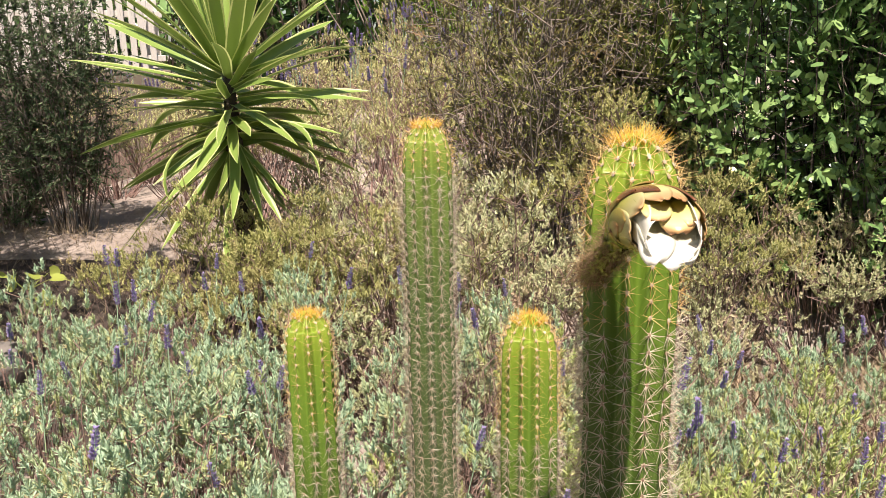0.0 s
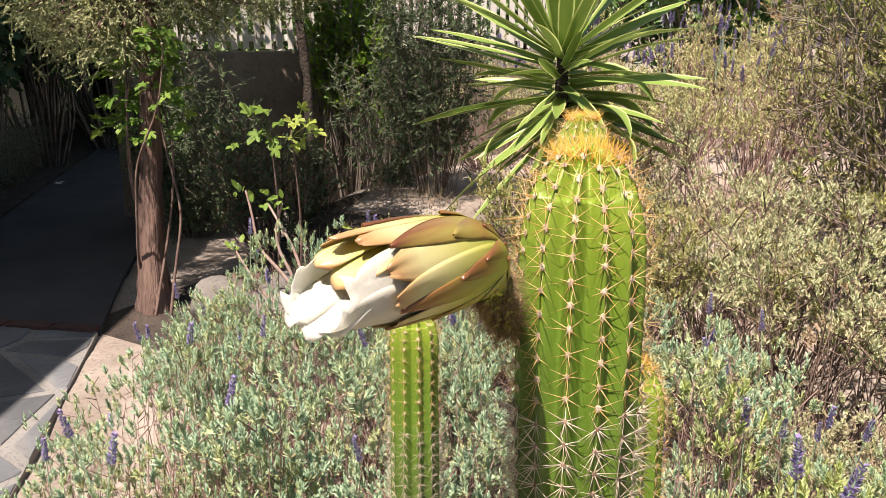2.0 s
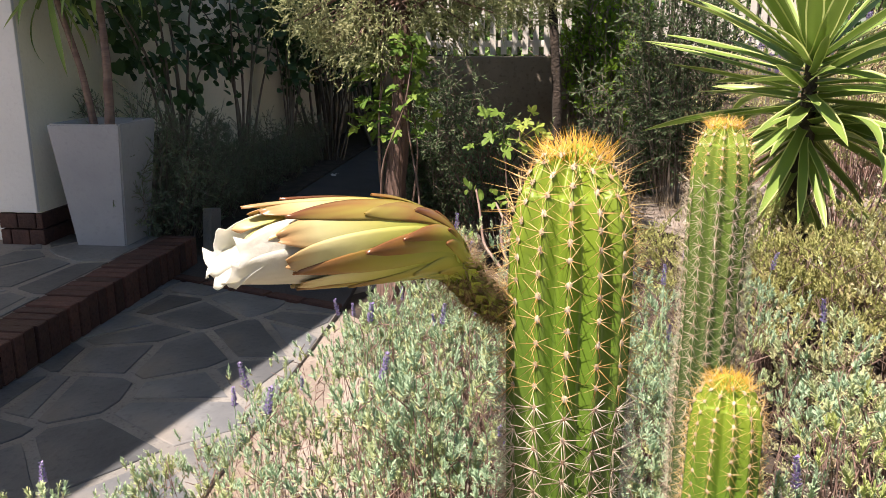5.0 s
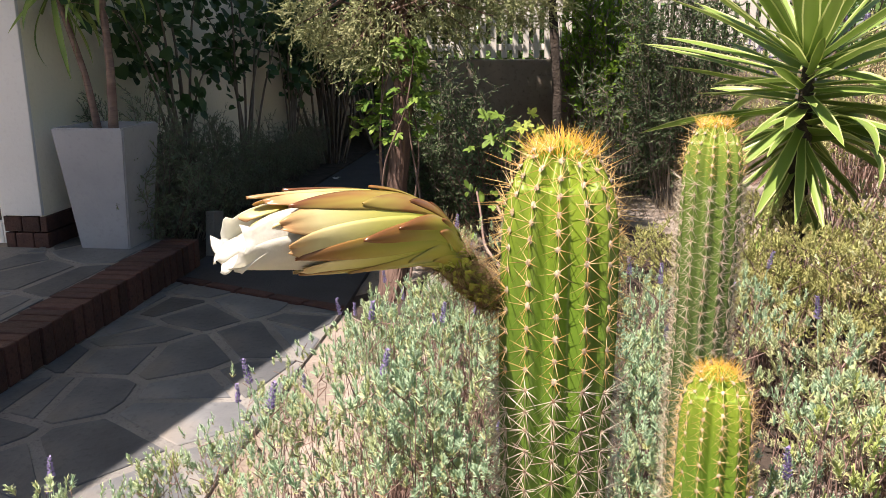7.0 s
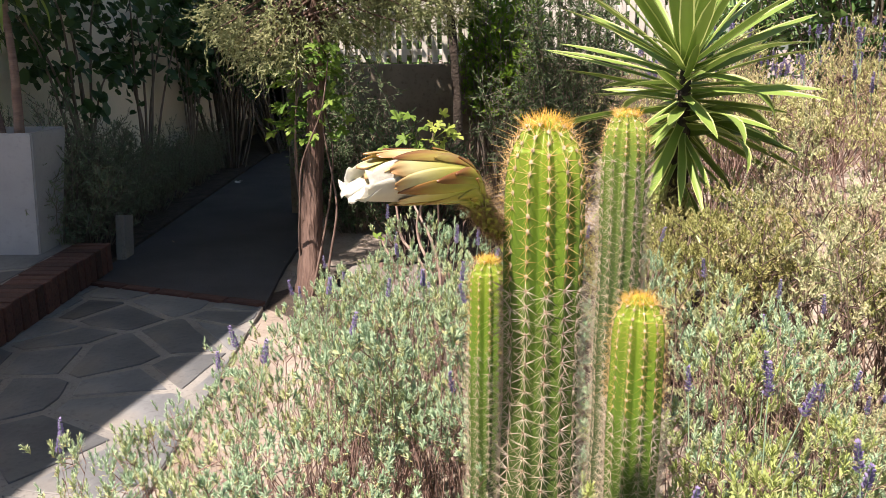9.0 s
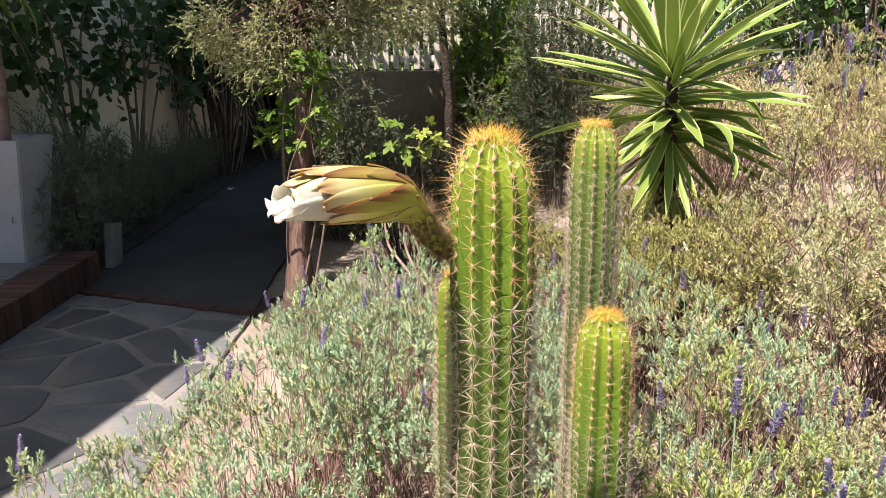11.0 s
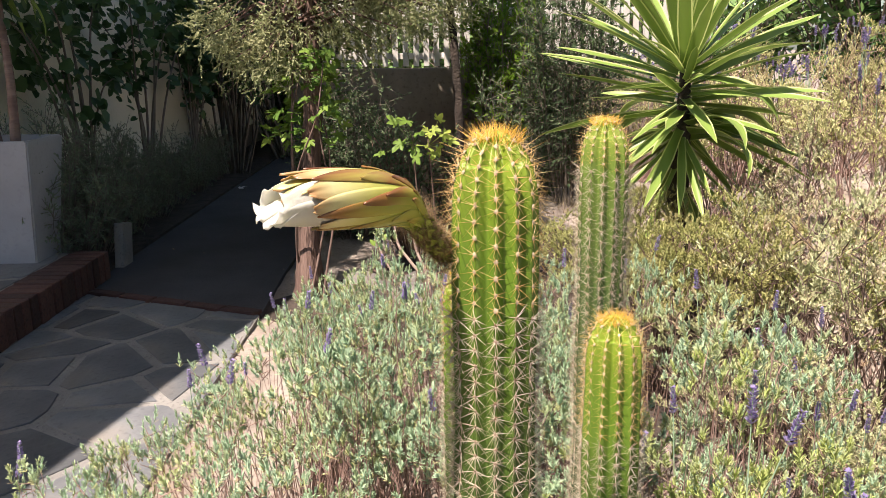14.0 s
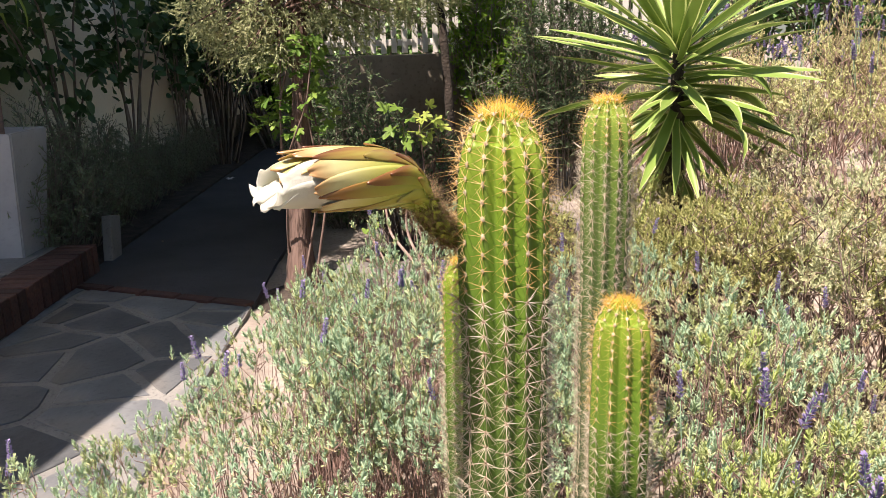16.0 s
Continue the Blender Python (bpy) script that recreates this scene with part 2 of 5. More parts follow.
OVAL = (np.array([(0, 0, 0), (0, 0.35, -0.04), (0, 0.7, -0.05), (0, 1, -0.15), (-0.38, 0.22, 0.07), (-0.5, 0.5, 0.08), (-0.32, 0.8, 0.03), (0.38, 0.22, 0.07), (0.5, 0.5, 0.08), (0.32, 0.8, 0.03)]),
        np.array([(0, 1, 4), (4, 1, 5), (1, 2, 5), (5, 2, 6), (2, 3, 6), (0, 7, 1), (7, 8, 1), (1, 8, 2), (8, 9, 2), (2, 9, 3)]))
HEART = (np.array([(0, 0, 0), (0, 0.45, -0.06), (0, 1, -0.1), (-0.35, -0.12, 0.05), (-0.55, 0.3, 0.1), (-0.38, 0.72, 0.02), (0.35, -0.12, 0.05), (0.55, 0.3, 0.1), (0.38, 0.72, 0.02)]),
         np.array([(0, 1, 3), (3, 1, 4), (1, 5, 4), (1, 2, 5), (0, 6, 1), (6, 7, 1), (1, 7, 8), (1, 8, 2)]))


def lobed_template():
    """A palmate leaf with five toothed lobes."""
    vs, fs = [(0, 0, 0)], []
    for k, (a, l) in enumerate(((-105, 0.45), (-52, 0.72), (0, 1.0), (52, 0.72), (105, 0.45))):
        for da, fr in ((-26, 0.50), (-15, 0.82), (0, 1.0), (15, 0.82), (26, 0.50)):
            w = radians(a + da)
            vs.append((math.sin(w) * l * fr, math.cos(w) * l * fr, 0.10 * fr * fr * (1 if abs(da) > 5 else -0.5)))
    fs = [(0, i, i + 1) for i in range(1, len(vs) - 1)]
    return np.array(vs), np.array(fs)[:, ::-1]


LOBED = lobed_template()


def scatter(template, at, along, facing, length, width):
    """One leaf of the template at every place."""
    tv, tf = template
    n = len(at)
    along = unit(along)
    side = unit(np.cross(along, facing) + 1e-6)
    up = np.cross(side, along)
    length, width = np.broadcast_to(length, n)[:, None, None], np.broadcast_to(width, n)[:, None, None]
    v = at[:, None] + side[:, None] * tv[None, :, :1] * width + along[:, None] * tv[None, :, 1:2] * length + up[:, None] * tv[None, :, 2:] * width
    f = tf[None] + (np.arange(n) * len(tv))[:, None, None]
    return v.reshape(-1, 3), f.reshape(-1, 3)


def rods(a, b, ra, rb, sides=3):
    """Tapered rods from the places a to b."""
    n = len(a)
    d = unit(b - a)
    s = unit(np.cross(d, np.where(np.abs(d[:, 2:]) > 0.9, [[1.0, 0, 0]], [[0, 0, 1.0]])))
    t = np.cross(d, s)
    w = np.arange(sides) * 2 * math.pi / sides
    ring = np.cos(w)[None, :, None] * s[:, None] + np.sin(w)[None, :, None] * t[:, None]
    ra, rb = np.broadcast_to(ra, n)[:, None, None], np.broadcast_to(rb, n)[:, None, None]
    v = np.concatenate([a[:, None] + ring * ra, b[:, None] + ring * rb], 1)
    k = np.arange(sides)
    j = (k + 1) % sides
    f = np.concatenate([np.stack([k, j, j + sides], 1), np.stack([k, j + sides, k + sides], 1)])
    return v.reshape(-1, 3), (f[None] + (np.arange(n) * 2 * sides)[:, None, None]).reshape(-1, 3)


def cones(a, b, r):
    """Three-sided spines from a to the point b."""
    n = len(a)
    d = unit(b - a)
    s = unit(np.cross(d, np.where(np.abs(d[:, 2:]) > 0.9, [[1.0, 0, 0]], [[0, 0, 1.0]])))
    t = np.cross(d, s)
    w = np.arange(3) * 2 * math.pi / 3
    ring = np.cos(w)[None, :, None] * s[:, None] + np.sin(w)[None, :, None] * t[:, None]
    v = np.concatenate([a[:, None] + ring * np.broadcast_to(r, n)[:, None, None], b[:, None]], 1)
    f = np.array([(0, 1, 3), (1, 2, 3), (2, 0, 3)])
    return v.reshape(-1, 3), (f[None] + (np.arange(n) * 4)[:, None, None]).reshape(-1, 3)


def sweep(points, radii, sides=10, wobble=0.0, seed=0):
    """A limb through the points, with a closed end and an uneven surface."""
    p, r = np.array(points, float), np.array(radii, float)
    fine = np.linspace(0, len(p) - 1, (len(p) - 1) * 5 + 1)
    p = np.stack([np.interp(fine, np.arange(len(p)), p[:, k]) for k in range(3)], 1)
    for _ in range(4):
        p[1:-1] = (p[:-2] + 2 * p[1:-1] + p[2:]) / 4
    r = np.interp(fine, np.arange(len(r)), r)
    d = unit(np.gradient(p, axis=0))
    s = unit(np.cross(d, [[0.31, 0.95, 0.05]]))
    t = np.cross(d, s)
    g = np.random.default_rng(seed)
    w = np.arange(sides) * 2 * math.pi / sides
    rr = r[:, None] * (1 + wobble * g.normal(size=(len(p), sides)) + wobble * 1.5 * g.normal(size=(1, sides)))
    v = p[:, None] + (np.cos(w)[None, :, None] * s[:, None] + np.sin(w)[None, :, None] * t[:, None]) * rr[:, :, None]
    v = np.concatenate([v.reshape(-1, 3), p[-1:] + d[-1:] * r[-1]])
    fs = []
    for i in range(len(p) - 1):
        for k in range(sides):
            a, b = i * sides + k, i * sides + (k + 1) % sides
            fs += [(a, b, b + sides), (a, b + sides, a + sides)]
    e = (len(p) - 1) * sides
    fs += [(e + k, e + (k + 1) % sides, len(v) - 1) for k in range(sides)]
    return v, np.array(fs)


def box(bm, x0, y0, z0, x1, y1, z1, bevel=0.0):
    r = bmesh.ops.create_cube(bm, size=1, matrix=Matrix.Translation(((x0 + x1) / 2, (y0 + y1) / 2, (z0 + z1) / 2)) @ Matrix.Diagonal((abs(x1 - x0), abs(y1 - y0), abs(z1 - z0), 1)))
    if bevel:
        bmesh.ops.bevel(bm, geom=list({e for v in r["verts"] for e in v.link_edges}), offset=bevel, segments=2, affect="EDGES", profile=0.6)
    return r


# ---- lie of the land ----
# the house stands along V, and faces along U; HOUSE is the corner by the door
V2, U2, HOUSE = Vector((-0.68, 0.733, 0)), Vector((0.733, 0.68, 0)), Vector((-4.47, 1.53, 0))
TURN = math.degrees(math.atan2(U2.y, U2.x))


def plan(s, w, z=0.0):
    return HOUSE + V2 * s + U2 * w + Vector((0, 0, z))


def rise(x, y):
    k = min(max((y + 0.5 * x - 2.9) / 3.5, 0), 1)
    m, n = min(max((y - 3.35) / 0.9, 0), 1), min(max((x + 3.2) / 0.6, 0), 1)
    return max(0.80 * k * k * (3 - 2 * k) * min(max((x + 3.0) / 1.6, 0), 1), 0.42 * m * m * (3 - 2 * m) * n * n * (3 - 2 * n) * (x < 1.0))


def ground():
    xs = np.concatenate([[-400, -100, -30], np.linspace(-10, 8, 73), [30, 100, 400]])
    ys = np.concatenate([[-400, -100, -30], np.linspace(-6, 12, 73), [30, 100, 400]])
    v = np.array([(x, y, rise(x, y) + (0.025 * noise.noise((x * 2.1, y * 2.1, 0)) - 0.03 if abs(x) < 10 else -0.03)) for y in ys for x in xs])
    n = len(xs)
    f = []
    for j in range(len(ys) - 1):
        for i in range(n - 1):
            a = j * n + i
            f += [(a, a + 1, a + n + 1), (a, a + n + 1, a + n)]
    # shade under the conifers and the path tree is coloured in as dark faces
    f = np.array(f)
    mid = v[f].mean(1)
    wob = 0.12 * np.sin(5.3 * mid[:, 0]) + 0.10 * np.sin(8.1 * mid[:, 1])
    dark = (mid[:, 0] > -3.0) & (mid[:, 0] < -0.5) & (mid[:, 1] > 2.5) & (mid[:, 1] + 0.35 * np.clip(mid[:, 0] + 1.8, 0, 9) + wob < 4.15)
    tagged(new("ground", mesh_of("ground", [(v, f[~dark], 0), (v, f[dark], 1)], [SOIL, MULCH_AND_SHADE])), "pinkish brown garden soil with dry litter", "ground", kind="structure")


ground()


def slab(name, corners, z0, z1, material, label, category):
    bm = bmesh.new()
    low = [bm.verts.new((x, y, z0)) for x, y in corners]
    top = [bm.verts.new((x, y, z1)) for x, y in corners]
    bm.faces.new(low[::-1]), bm.faces.new(top)
    for i in range(len(low)):
        j = (i + 1) % len(low)
        bm.faces.new((low[i], low[j], top[j], top[i]))
    bmesh.ops.recalc_face_normals(bm, faces=bm.faces)
    me = bpy.data.meshes.new(name)
    bm.to_mesh(me), bm.free()
    me.materials.append(material)
    return tagged(new(name, me), label, category, kind="structure")


def flat(p):
    return (p.x, p.y)


# paving lies between the brick step and the lavender bed
PAVED = [flat(plan(-3.6, 0.80)), (-0.6, -0.35), (-1.0, 0.60), (-2.76, 2.46), flat(plan(-0.04, 0.80))]
paving = slab("pavement", PAVED, -0.10, -0.005, MORTAR, "grey crazy paving with pale mortar joints", "paving")
slab("path", [flat(plan(0.30, 0.74)), flat(plan(-0.03, 0.81)), (-2.77, 2.48), flat(plan(0.32, 1.86)), flat(plan(9.5, 1.8)), flat(plan(9.5, 0.66))], -0.10, -0.004, ASPHALT, "dark asphalt path in the shade of the house", "path")
slab("mulch_bed", [flat(plan(0.31, 0.0)), flat(plan(0.31, 0.73)), flat(plan(9.4, 0.655)), flat(plan(9.4, 0.0))], -0.1, 0.012, MULCH_AND_SHADE, "dark mulch along the house wall", "mulch")
porch = slab("porch_floor", [flat(plan(-3.6, -0.6)), flat(plan(-3.6, 0.60)), flat(plan(0.26, 0.60)), flat(plan(0.26, -0.05)), flat(plan(-0.02, -0.05)), flat(plan(-0.02, -0.6))], -0.05, 0.1665, MORTAR, "raised porch floor paved with grey slate", "porch")


def house():
    frame_m = pose(HOUSE.x, HOUSE.y, 0, 0, 0, TURN)  # local x: out of the wall; local y: along it

    def wall(name, x0, y0, z0, x1, y1, z1, m, label):
        bm = bmesh.new()
        box(bm, x0, y0, z0, x1, y1, z1, 0.006)
        me = bpy.data.meshes.new(name)
        bm.to_mesh(me), bm.free()
        me.materials.append(m)
        ob = new(name, me)
        ob.matrix_world = frame_m
        return tagged(ob, label, "wall", kind="structure")

    wall("wall_long", -0.24, 0.0, 0.30, 0.0, 9.5, 3.5, PLASTER, "cream plastered house wall in shade")
    wall("wall_plinth", -0.24, 0.02, -0.05, -0.012, 9.5, 0.298, RENDER_OLD, "low rendered plinth of the house")
    wall("wall_front", -6.0, 0.06, 0.0, -1.32, 0.26, 3.5, PLASTER, "cream plastered house front")
    wall("wall_over_door", -1.318, 0.06, 2.15, -0.242, 0.26, 3.5, PLASTER, "cream plastered wall over the door")
    wall("wall_back", -6.0, 9.5, 0.0, -0.0, 9.7, 3.5, PLASTER, "cream plastered end wall")
    door = tagged(new("door_1"), "white framed glazed door on the porch", "door", kind="structure")
    door.matrix_world = frame_m
    for k, (x0, z0, x1, z1) in enumerate(((-1.31, 0.165, -1.22, 2.14), (-0.33, 0.165, -0.245, 2.14), (-1.218, 2.05, -0.332, 2.14), (-1.218, 0.165, -0.332, 0.30))):
        bm = bmesh.new()
        box(bm, x0, 0.075, z0, x1, 0.155, z1, 0.005)
        part("door_frame", bm, WHITE, door, "white painted frame")
    bm = bmesh.new()
    box(bm, -1.217, 0.11, 0.302, -0.333, 0.118, 2.048)
    part("door_pane", bm, GLASS, door, "dark glass pane")
    # unseen verandah roof, added; its edge is set along the sun to shade the paving
    e0, e1 = Vector((-1.90, 0.98, 0)), Vector((-2.72, 2.36, 0))
    h = 3.5
    lift = Vector((SUN.x, SUN.y, 0)) * (h / SUN.z)
    d = (e1 - e0).normalized()
    a, b = e0 - d * 4.5 + lift, e0 + d * 3.4 + lift
    roof = [flat(a), flat(b), flat(plan(2.6, 0.75)), flat(plan(9.4, 0.75)), flat(plan(9.4, -1.5)), flat(plan(-6, -1.5))]
    slab("roof", roof, h, h + 0.12, PLASTER, "unseen verandah roof and eaves added to shade the paving", "roof")


house()


def bricks():
    rnd = random.Random(3)
    meshes = []
    for k in range(4):
        bm = bmesh.new()
        r = box(bm, -0.11, -0.036, -0.085, 0.11, 0.036, 0.085, 0.007)
        for v in bm.verts:
            v.co += Vector([rnd.uniform(-0.002, 0.002) for _ in range(3)])
        me = bpy.data.meshes.new("brick")
        bm.to_mesh(me), bm.free()
        me.materials.append(BRICK)
        meshes.append(me)
    base = slab("step", [flat(plan(-3.6, 0.605)), flat(plan(-3.6, 0.795)), flat(plan(0.25, 0.795)), flat(plan(0.25, 0.605))], -0.05, 0.155, MORTAR, "red brick edge of the porch step", "step")
    for i in range(48):
        p = plan(0.245 - 0.081 * i, 0.70 + rnd.uniform(-0.004, 0.004), 0.086 + rnd.uniform(-0.003, 0.003))
        ob = child("brick", meshes[i % 4], base)
        ob.matrix_world = pose(p.x, p.y, p.z, 0, 0, TURN + rnd.uniform(-1.2, 1.2))
    # plinth of the pilaster by the door
    col = tagged(new("pilaster"), "white pilaster on a dark brick plinth", "pilaster", kind="structure")
    col.matrix_world = pose(HOUSE.x, HOUSE.y, 0, 0, 0, TURN)
    bm = bmesh.new()
    box(bm, -0.24, -0.03, 0.36, 0.004, -0.002, 3.5, 0.006)
    part("shaft", bm, WHITE, col, "white painted shaft")
    for row in range(2):
        for k in range(4):
            x0 = -0.25 + (0.115 * k if row else 0.115 * k - 0.05)
            x1 = x0 + 0.108
            x0, x1 = max(x0, -0.25), min(x1, 0.02)
            if x1 - x0 < 0.03:
                continue
            bm = bmesh.new()
            box(bm, x0, -0.02, 0.165 + row * 0.098, x1, 0.30, 0.255 + row * 0.098, 0.006)
            part("brick", bm, BRICK, col)
    # red edging between the paving and the path
    a, b = plan(-0.03, 0.81), Vector((-2.77, 2.47, 0))
    ed = tagged(new("edging"), "row of red bricks across the end of the paving", "edging", kind="structure")
    n = int((b - a).length / 0.22)
    yaw = math.degrees(math.atan2((b - a).y, (b - a).x))
    for i in range(n):
        p = a.lerp(b, (i + 0.5) / n)
        ob = child("brick", meshes[i % 4], ed)
        ob.matrix_world = pose(p.x, p.y, -0.072, 0, 0, yaw)


bricks()


def clip(poly, px, py, nx, ny):
    out = []
    for i in range(len(poly)):
        a, b = poly[i], poly[(i + 1) % len(poly)]
        da, db = (a[0] - px) * nx + (a[1] - py) * ny, (b[0] - px) * nx + (b[1] - py) * ny
        if da <= 0:
            out.append(a)
        if da * db < 0:
            k = da / (da - db)
            out.append((a[0] + (b[0] - a[0]) * k, a[1] + (b[1] - a[1]) * k))
    return out


def crazy_paving(region, step, z, parent, seed):
    """Flat stones of uneven outline with recessed joints between them."""
    rnd = random.Random(seed)
    xs, ys = [p[0] for p in region], [p[1] for p in region]
    turn = 1 if sum(region[k - 1][0] * region[k][1] - region[k][0] * region[k - 1][1] for k in range(len(region))) > 0 else -1
    sites = []
    y = min(ys) - step
    while y < max(ys) + step:
        x = min(xs) - step
        while x < max(xs) + step:
            sites.append((x + rnd.uniform(-0.5, 0.5) * step, y + rnd.uniform(-0.5, 0.5) * step))
            x += step
        y += step * 0.8
    for i, (sx, sy) in enumerate(sites):
        poly = [(sx - 2, sy - 2), (sx + 2, sy - 2), (sx + 2, sy + 2), (sx - 2, sy + 2)]
        for j, (ox, oy) in enumerate(sites):
            dx, dy = ox - sx, oy - sy
            dd = math.hypot(dx, dy)
            if i == j or dd > 3 * step:
                continue
            gap = 0.019
            poly = clip(poly, sx + dx * (0.5 - gap / dd), sy + dy * (0.5 - gap / dd), dx / dd, dy / dd)
            if len(poly) < 3:
                break
        for k in range(len(region)):
            a, b = region[k], region[(k + 1) % len(region)]
            ex, ey = b[0] - a[0], b[1] - a[1]
            l = math.hypot(ex, ey)
            if len(poly) >= 3:
                poly = clip(poly, a[0], a[1], turn * ey / l, -turn * ex / l)
        if len(poly) < 3:
            continue
        cx, cy = sum(p[0] for p in poly) / len(poly), sum(p[1] for p in poly) / len(poly)
        area = abs(sum(poly[k][0] * poly[(k + 1) % len(poly)][1] - poly[(k + 1) % len(poly)][0] * poly[k][1] for k in range(len(poly)))) / 2
        if area < 0.006:
            continue
        ring = []
        for k in range(len(poly)):
            a, b = poly[k], poly[(k + 1) % len(poly)]
            l = math.hypot(b[0] - a[0], b[1] - a[1])
            for q in range(max(1, int(l / 0.07))):
                f = q / max(1, int(l / 0.07))
                x, yy = a[0] + (b[0] - a[0]) * f, a[1] + (b[1] - a[1]) * f
                n = 0.004 * noise.noise((x * 9, yy * 9, seed)) + (0.003 if q == 0 else 0)
                r = math.hypot(x - cx, yy - cy)
                ring.append((x - (x - cx) / r * (n + 0.004), yy - (yy - cy) / r * (n + 0.004)))
        bm = bmesh.new()
        t = rnd.uniform(-0.001, 0.002)
        rows = []
        for off, zz in ((0.0, z - 0.02), (0.0, z - 0.003 + t), (0.004, z + t)):
            rows.append([bm.verts.new((x - cx - (x - cx) / max(math.hypot(x - cx, yy - cy), 0.01) * off, yy - cy - (yy - cy) / max(math.hypot(x - cx, yy - cy), 0.01) * off, zz)) for x, yy in ring])
        for ra, rb in zip(rows, rows[1:]):
            for k in range(len(ring)):
                j = (k + 1) % len(ring)
                bm.faces.new((ra[k], ra[j], rb[j], rb[k]))
        bm.faces.new(rows[-1])
        bmesh.ops.recalc_face_normals(bm, faces=bm.faces)
        ob = part("paving_stone", bm, SLATE, parent)
        ob.location = (cx, cy, 0)


# ---- plants ----


def shoots_to_leaves(g, p0, d, length, per, leaf, wide, template, tilt=(0.6, 1.1), droop=0.0, start=0.15):
    n = len(p0)
    f = np.tile(np.linspace(start, 1, per), (n, 1)) + g.uniform(-0.04, 0.04, (n, per))
    at = p0[:, None] + d[:, None] * (f * length[:, None])[..., None]
    dd = np.repeat(d, per, 0)
    rad = unit(np.cross(dd, g.normal(size=dd.shape)))
    a = g.uniform(*tilt, len(dd)) * (1.15 - 0.7 * f.reshape(-1) ** 2)
    along = dd * np.cos(a)[:, None] + rad * np.sin(a)[:, None]
    along[:, 2] -= droop
    size = leaf * g.uniform(0.65, 1.2, len(dd)) * (1.05 - 0.3 * f.reshape(-1) ** 3)
    return scatter(template, at.reshape(-1, 3), along, dd, size, size * wide)


def bush_pieces(seed, R, H, stems, side, shoot, per, leaf, wide, template=NEEDLE, twig=0.003, dome=0.45, low=0.5, wild=0.35, base=0.25, up=0.9, squash=1.0, tilt=(0.6, 1.1), droop=0.0, shoot_wood=True, bunch=1, fan=0.7, reach=0.04, old=0.0, tuft=0.16, rear=0.25, crook=0.02, clumps=0):
    """Stems that arch up from one foot to a dome, with leafy shoots on their upper parts."""
    g = np.random.default_rng(seed)
    a, rr = g.uniform(0, 2 * math.pi, stems), np.sqrt(g.uniform(0, 1, stems))
    lump = 1 + 0.10 * np.sin(3 * a + seed) + 0.07 * np.sin(5 * a + 2 * seed)
    tip = np.stack([R * lump * rr * np.cos(a), R * lump * rr * np.sin(a) * squash, H * (1 - dome * rr ** 2.4) * g.uniform(0.72, 1.06, stems)], 1)
    if clumps:
        # the tips gather in clumps of unequal height
        mine = g.integers(0, clumps, stems)
        mine[:clumps] = np.arange(clumps)
        heart = tip[mine]
        tip = heart + g.normal(size=tip.shape) * [0.036, 0.036, 0.022]
        tip[:, 2] *= g.uniform(0.84, 1.06, clumps)[mine]
    foot = np.stack([tip[:, 0] * base, tip[:, 1] * base, np.full(stems, -0.03)], 1) + g.normal(size=(stems, 3)) * [0.02, 0.02, 0]
    mid = foot * 0.35 + tip * 0.65 + np.stack([tip[:, 0] * 0.12, tip[:, 1] * 0.12, -0.08 * tip[:, 2]], 1) + g.normal(size=(stems, 3)) * crook
    ts = np.linspace(0, 1, 5)[:, None, None]
    path = (1 - ts) ** 2 * foot + 2 * ts * (1 - ts) * mid + ts ** 2 * tip
    path[1:4] += g.normal(size=path[1:4].shape) * twig * 1.5
    wood = [(*rods(path[i], path[i + 1], twig * (1 - 0.2 * i), twig * (0.8 - 0.2 * i)), 0) for i in range(4)]
    # leading and side shoots
    k = g.uniform(low, 1.0, (stems, side))
    k[:, 0] = 1.0
    seg = np.minimum((k * 4).astype(int), 3)
    fr = k * 4 - seg
    idx = np.arange(stems)[:, None]
    at = path[seg, idx] * (1 - fr[..., None]) + path[seg + 1, idx] * fr[..., None]
    stemdir = unit(tip - mid)[:, None].repeat(side, 1)
    out = unit(np.stack([tip[:, 0], tip[:, 1], np.zeros(stems)], 1))[:, None]
    d = unit(stemdir * 0.5 + out * 0.25 + np.array([0, 0, up]) + g.normal(size=at.shape) * wild)
    at, d = at.reshape(-1, 3), d.reshape(-1, 3)
    if bunch > 1:
        # each shoot is a side twig that ends in a dense tuft
        far = at + unit(d * 0.8 + g.normal(size=at.shape) * [0.7, 0.7, 0.25]) * reach * g.uniform(0.3, 1.2, (len(at), 1))
        wood.append((*rods(at, far, twig * 0.55, twig * 0.4), 0))
        at, d = np.repeat(far, bunch, 0), np.repeat(d, bunch, 0)
        spread = g.normal(size=at.shape)
        spread -= d * (spread * d).sum(1, keepdims=True)
        at = at + spread * shoot * tuft
        d = unit(d + spread * fan * 0.6 + [0, 0, rear])
    ln = shoot * g.uniform(0.55, 1.25, len(at))
    if shoot_wood:
        wood.append((*rods(at, at + d * ln[:, None], twig * 0.5, twig * 0.25), 0))
    lv, lf = shoots_to_leaves(g, at, d, ln, per, leaf, wide, template, tilt, droop)
    if not old:
        return wood, [(lv, lf, 0)]
    # the lower leaves of each shoot are older and take the second material
    tv, tf = template
    lv, split = lv.reshape(len(at), per, len(tv), 3), max(1, round(per * old))
    pieces = []
    for m, some in enumerate((lv[:, split:], lv[:, :split])):
        some = some.reshape(-1, len(tv), 3)
        pieces.append((some.reshape(-1, 3), (tf[None] + (np.arange(len(some)) * len(tv))[:, None, None]).reshape(-1, 3), m))
    return wood, pieces


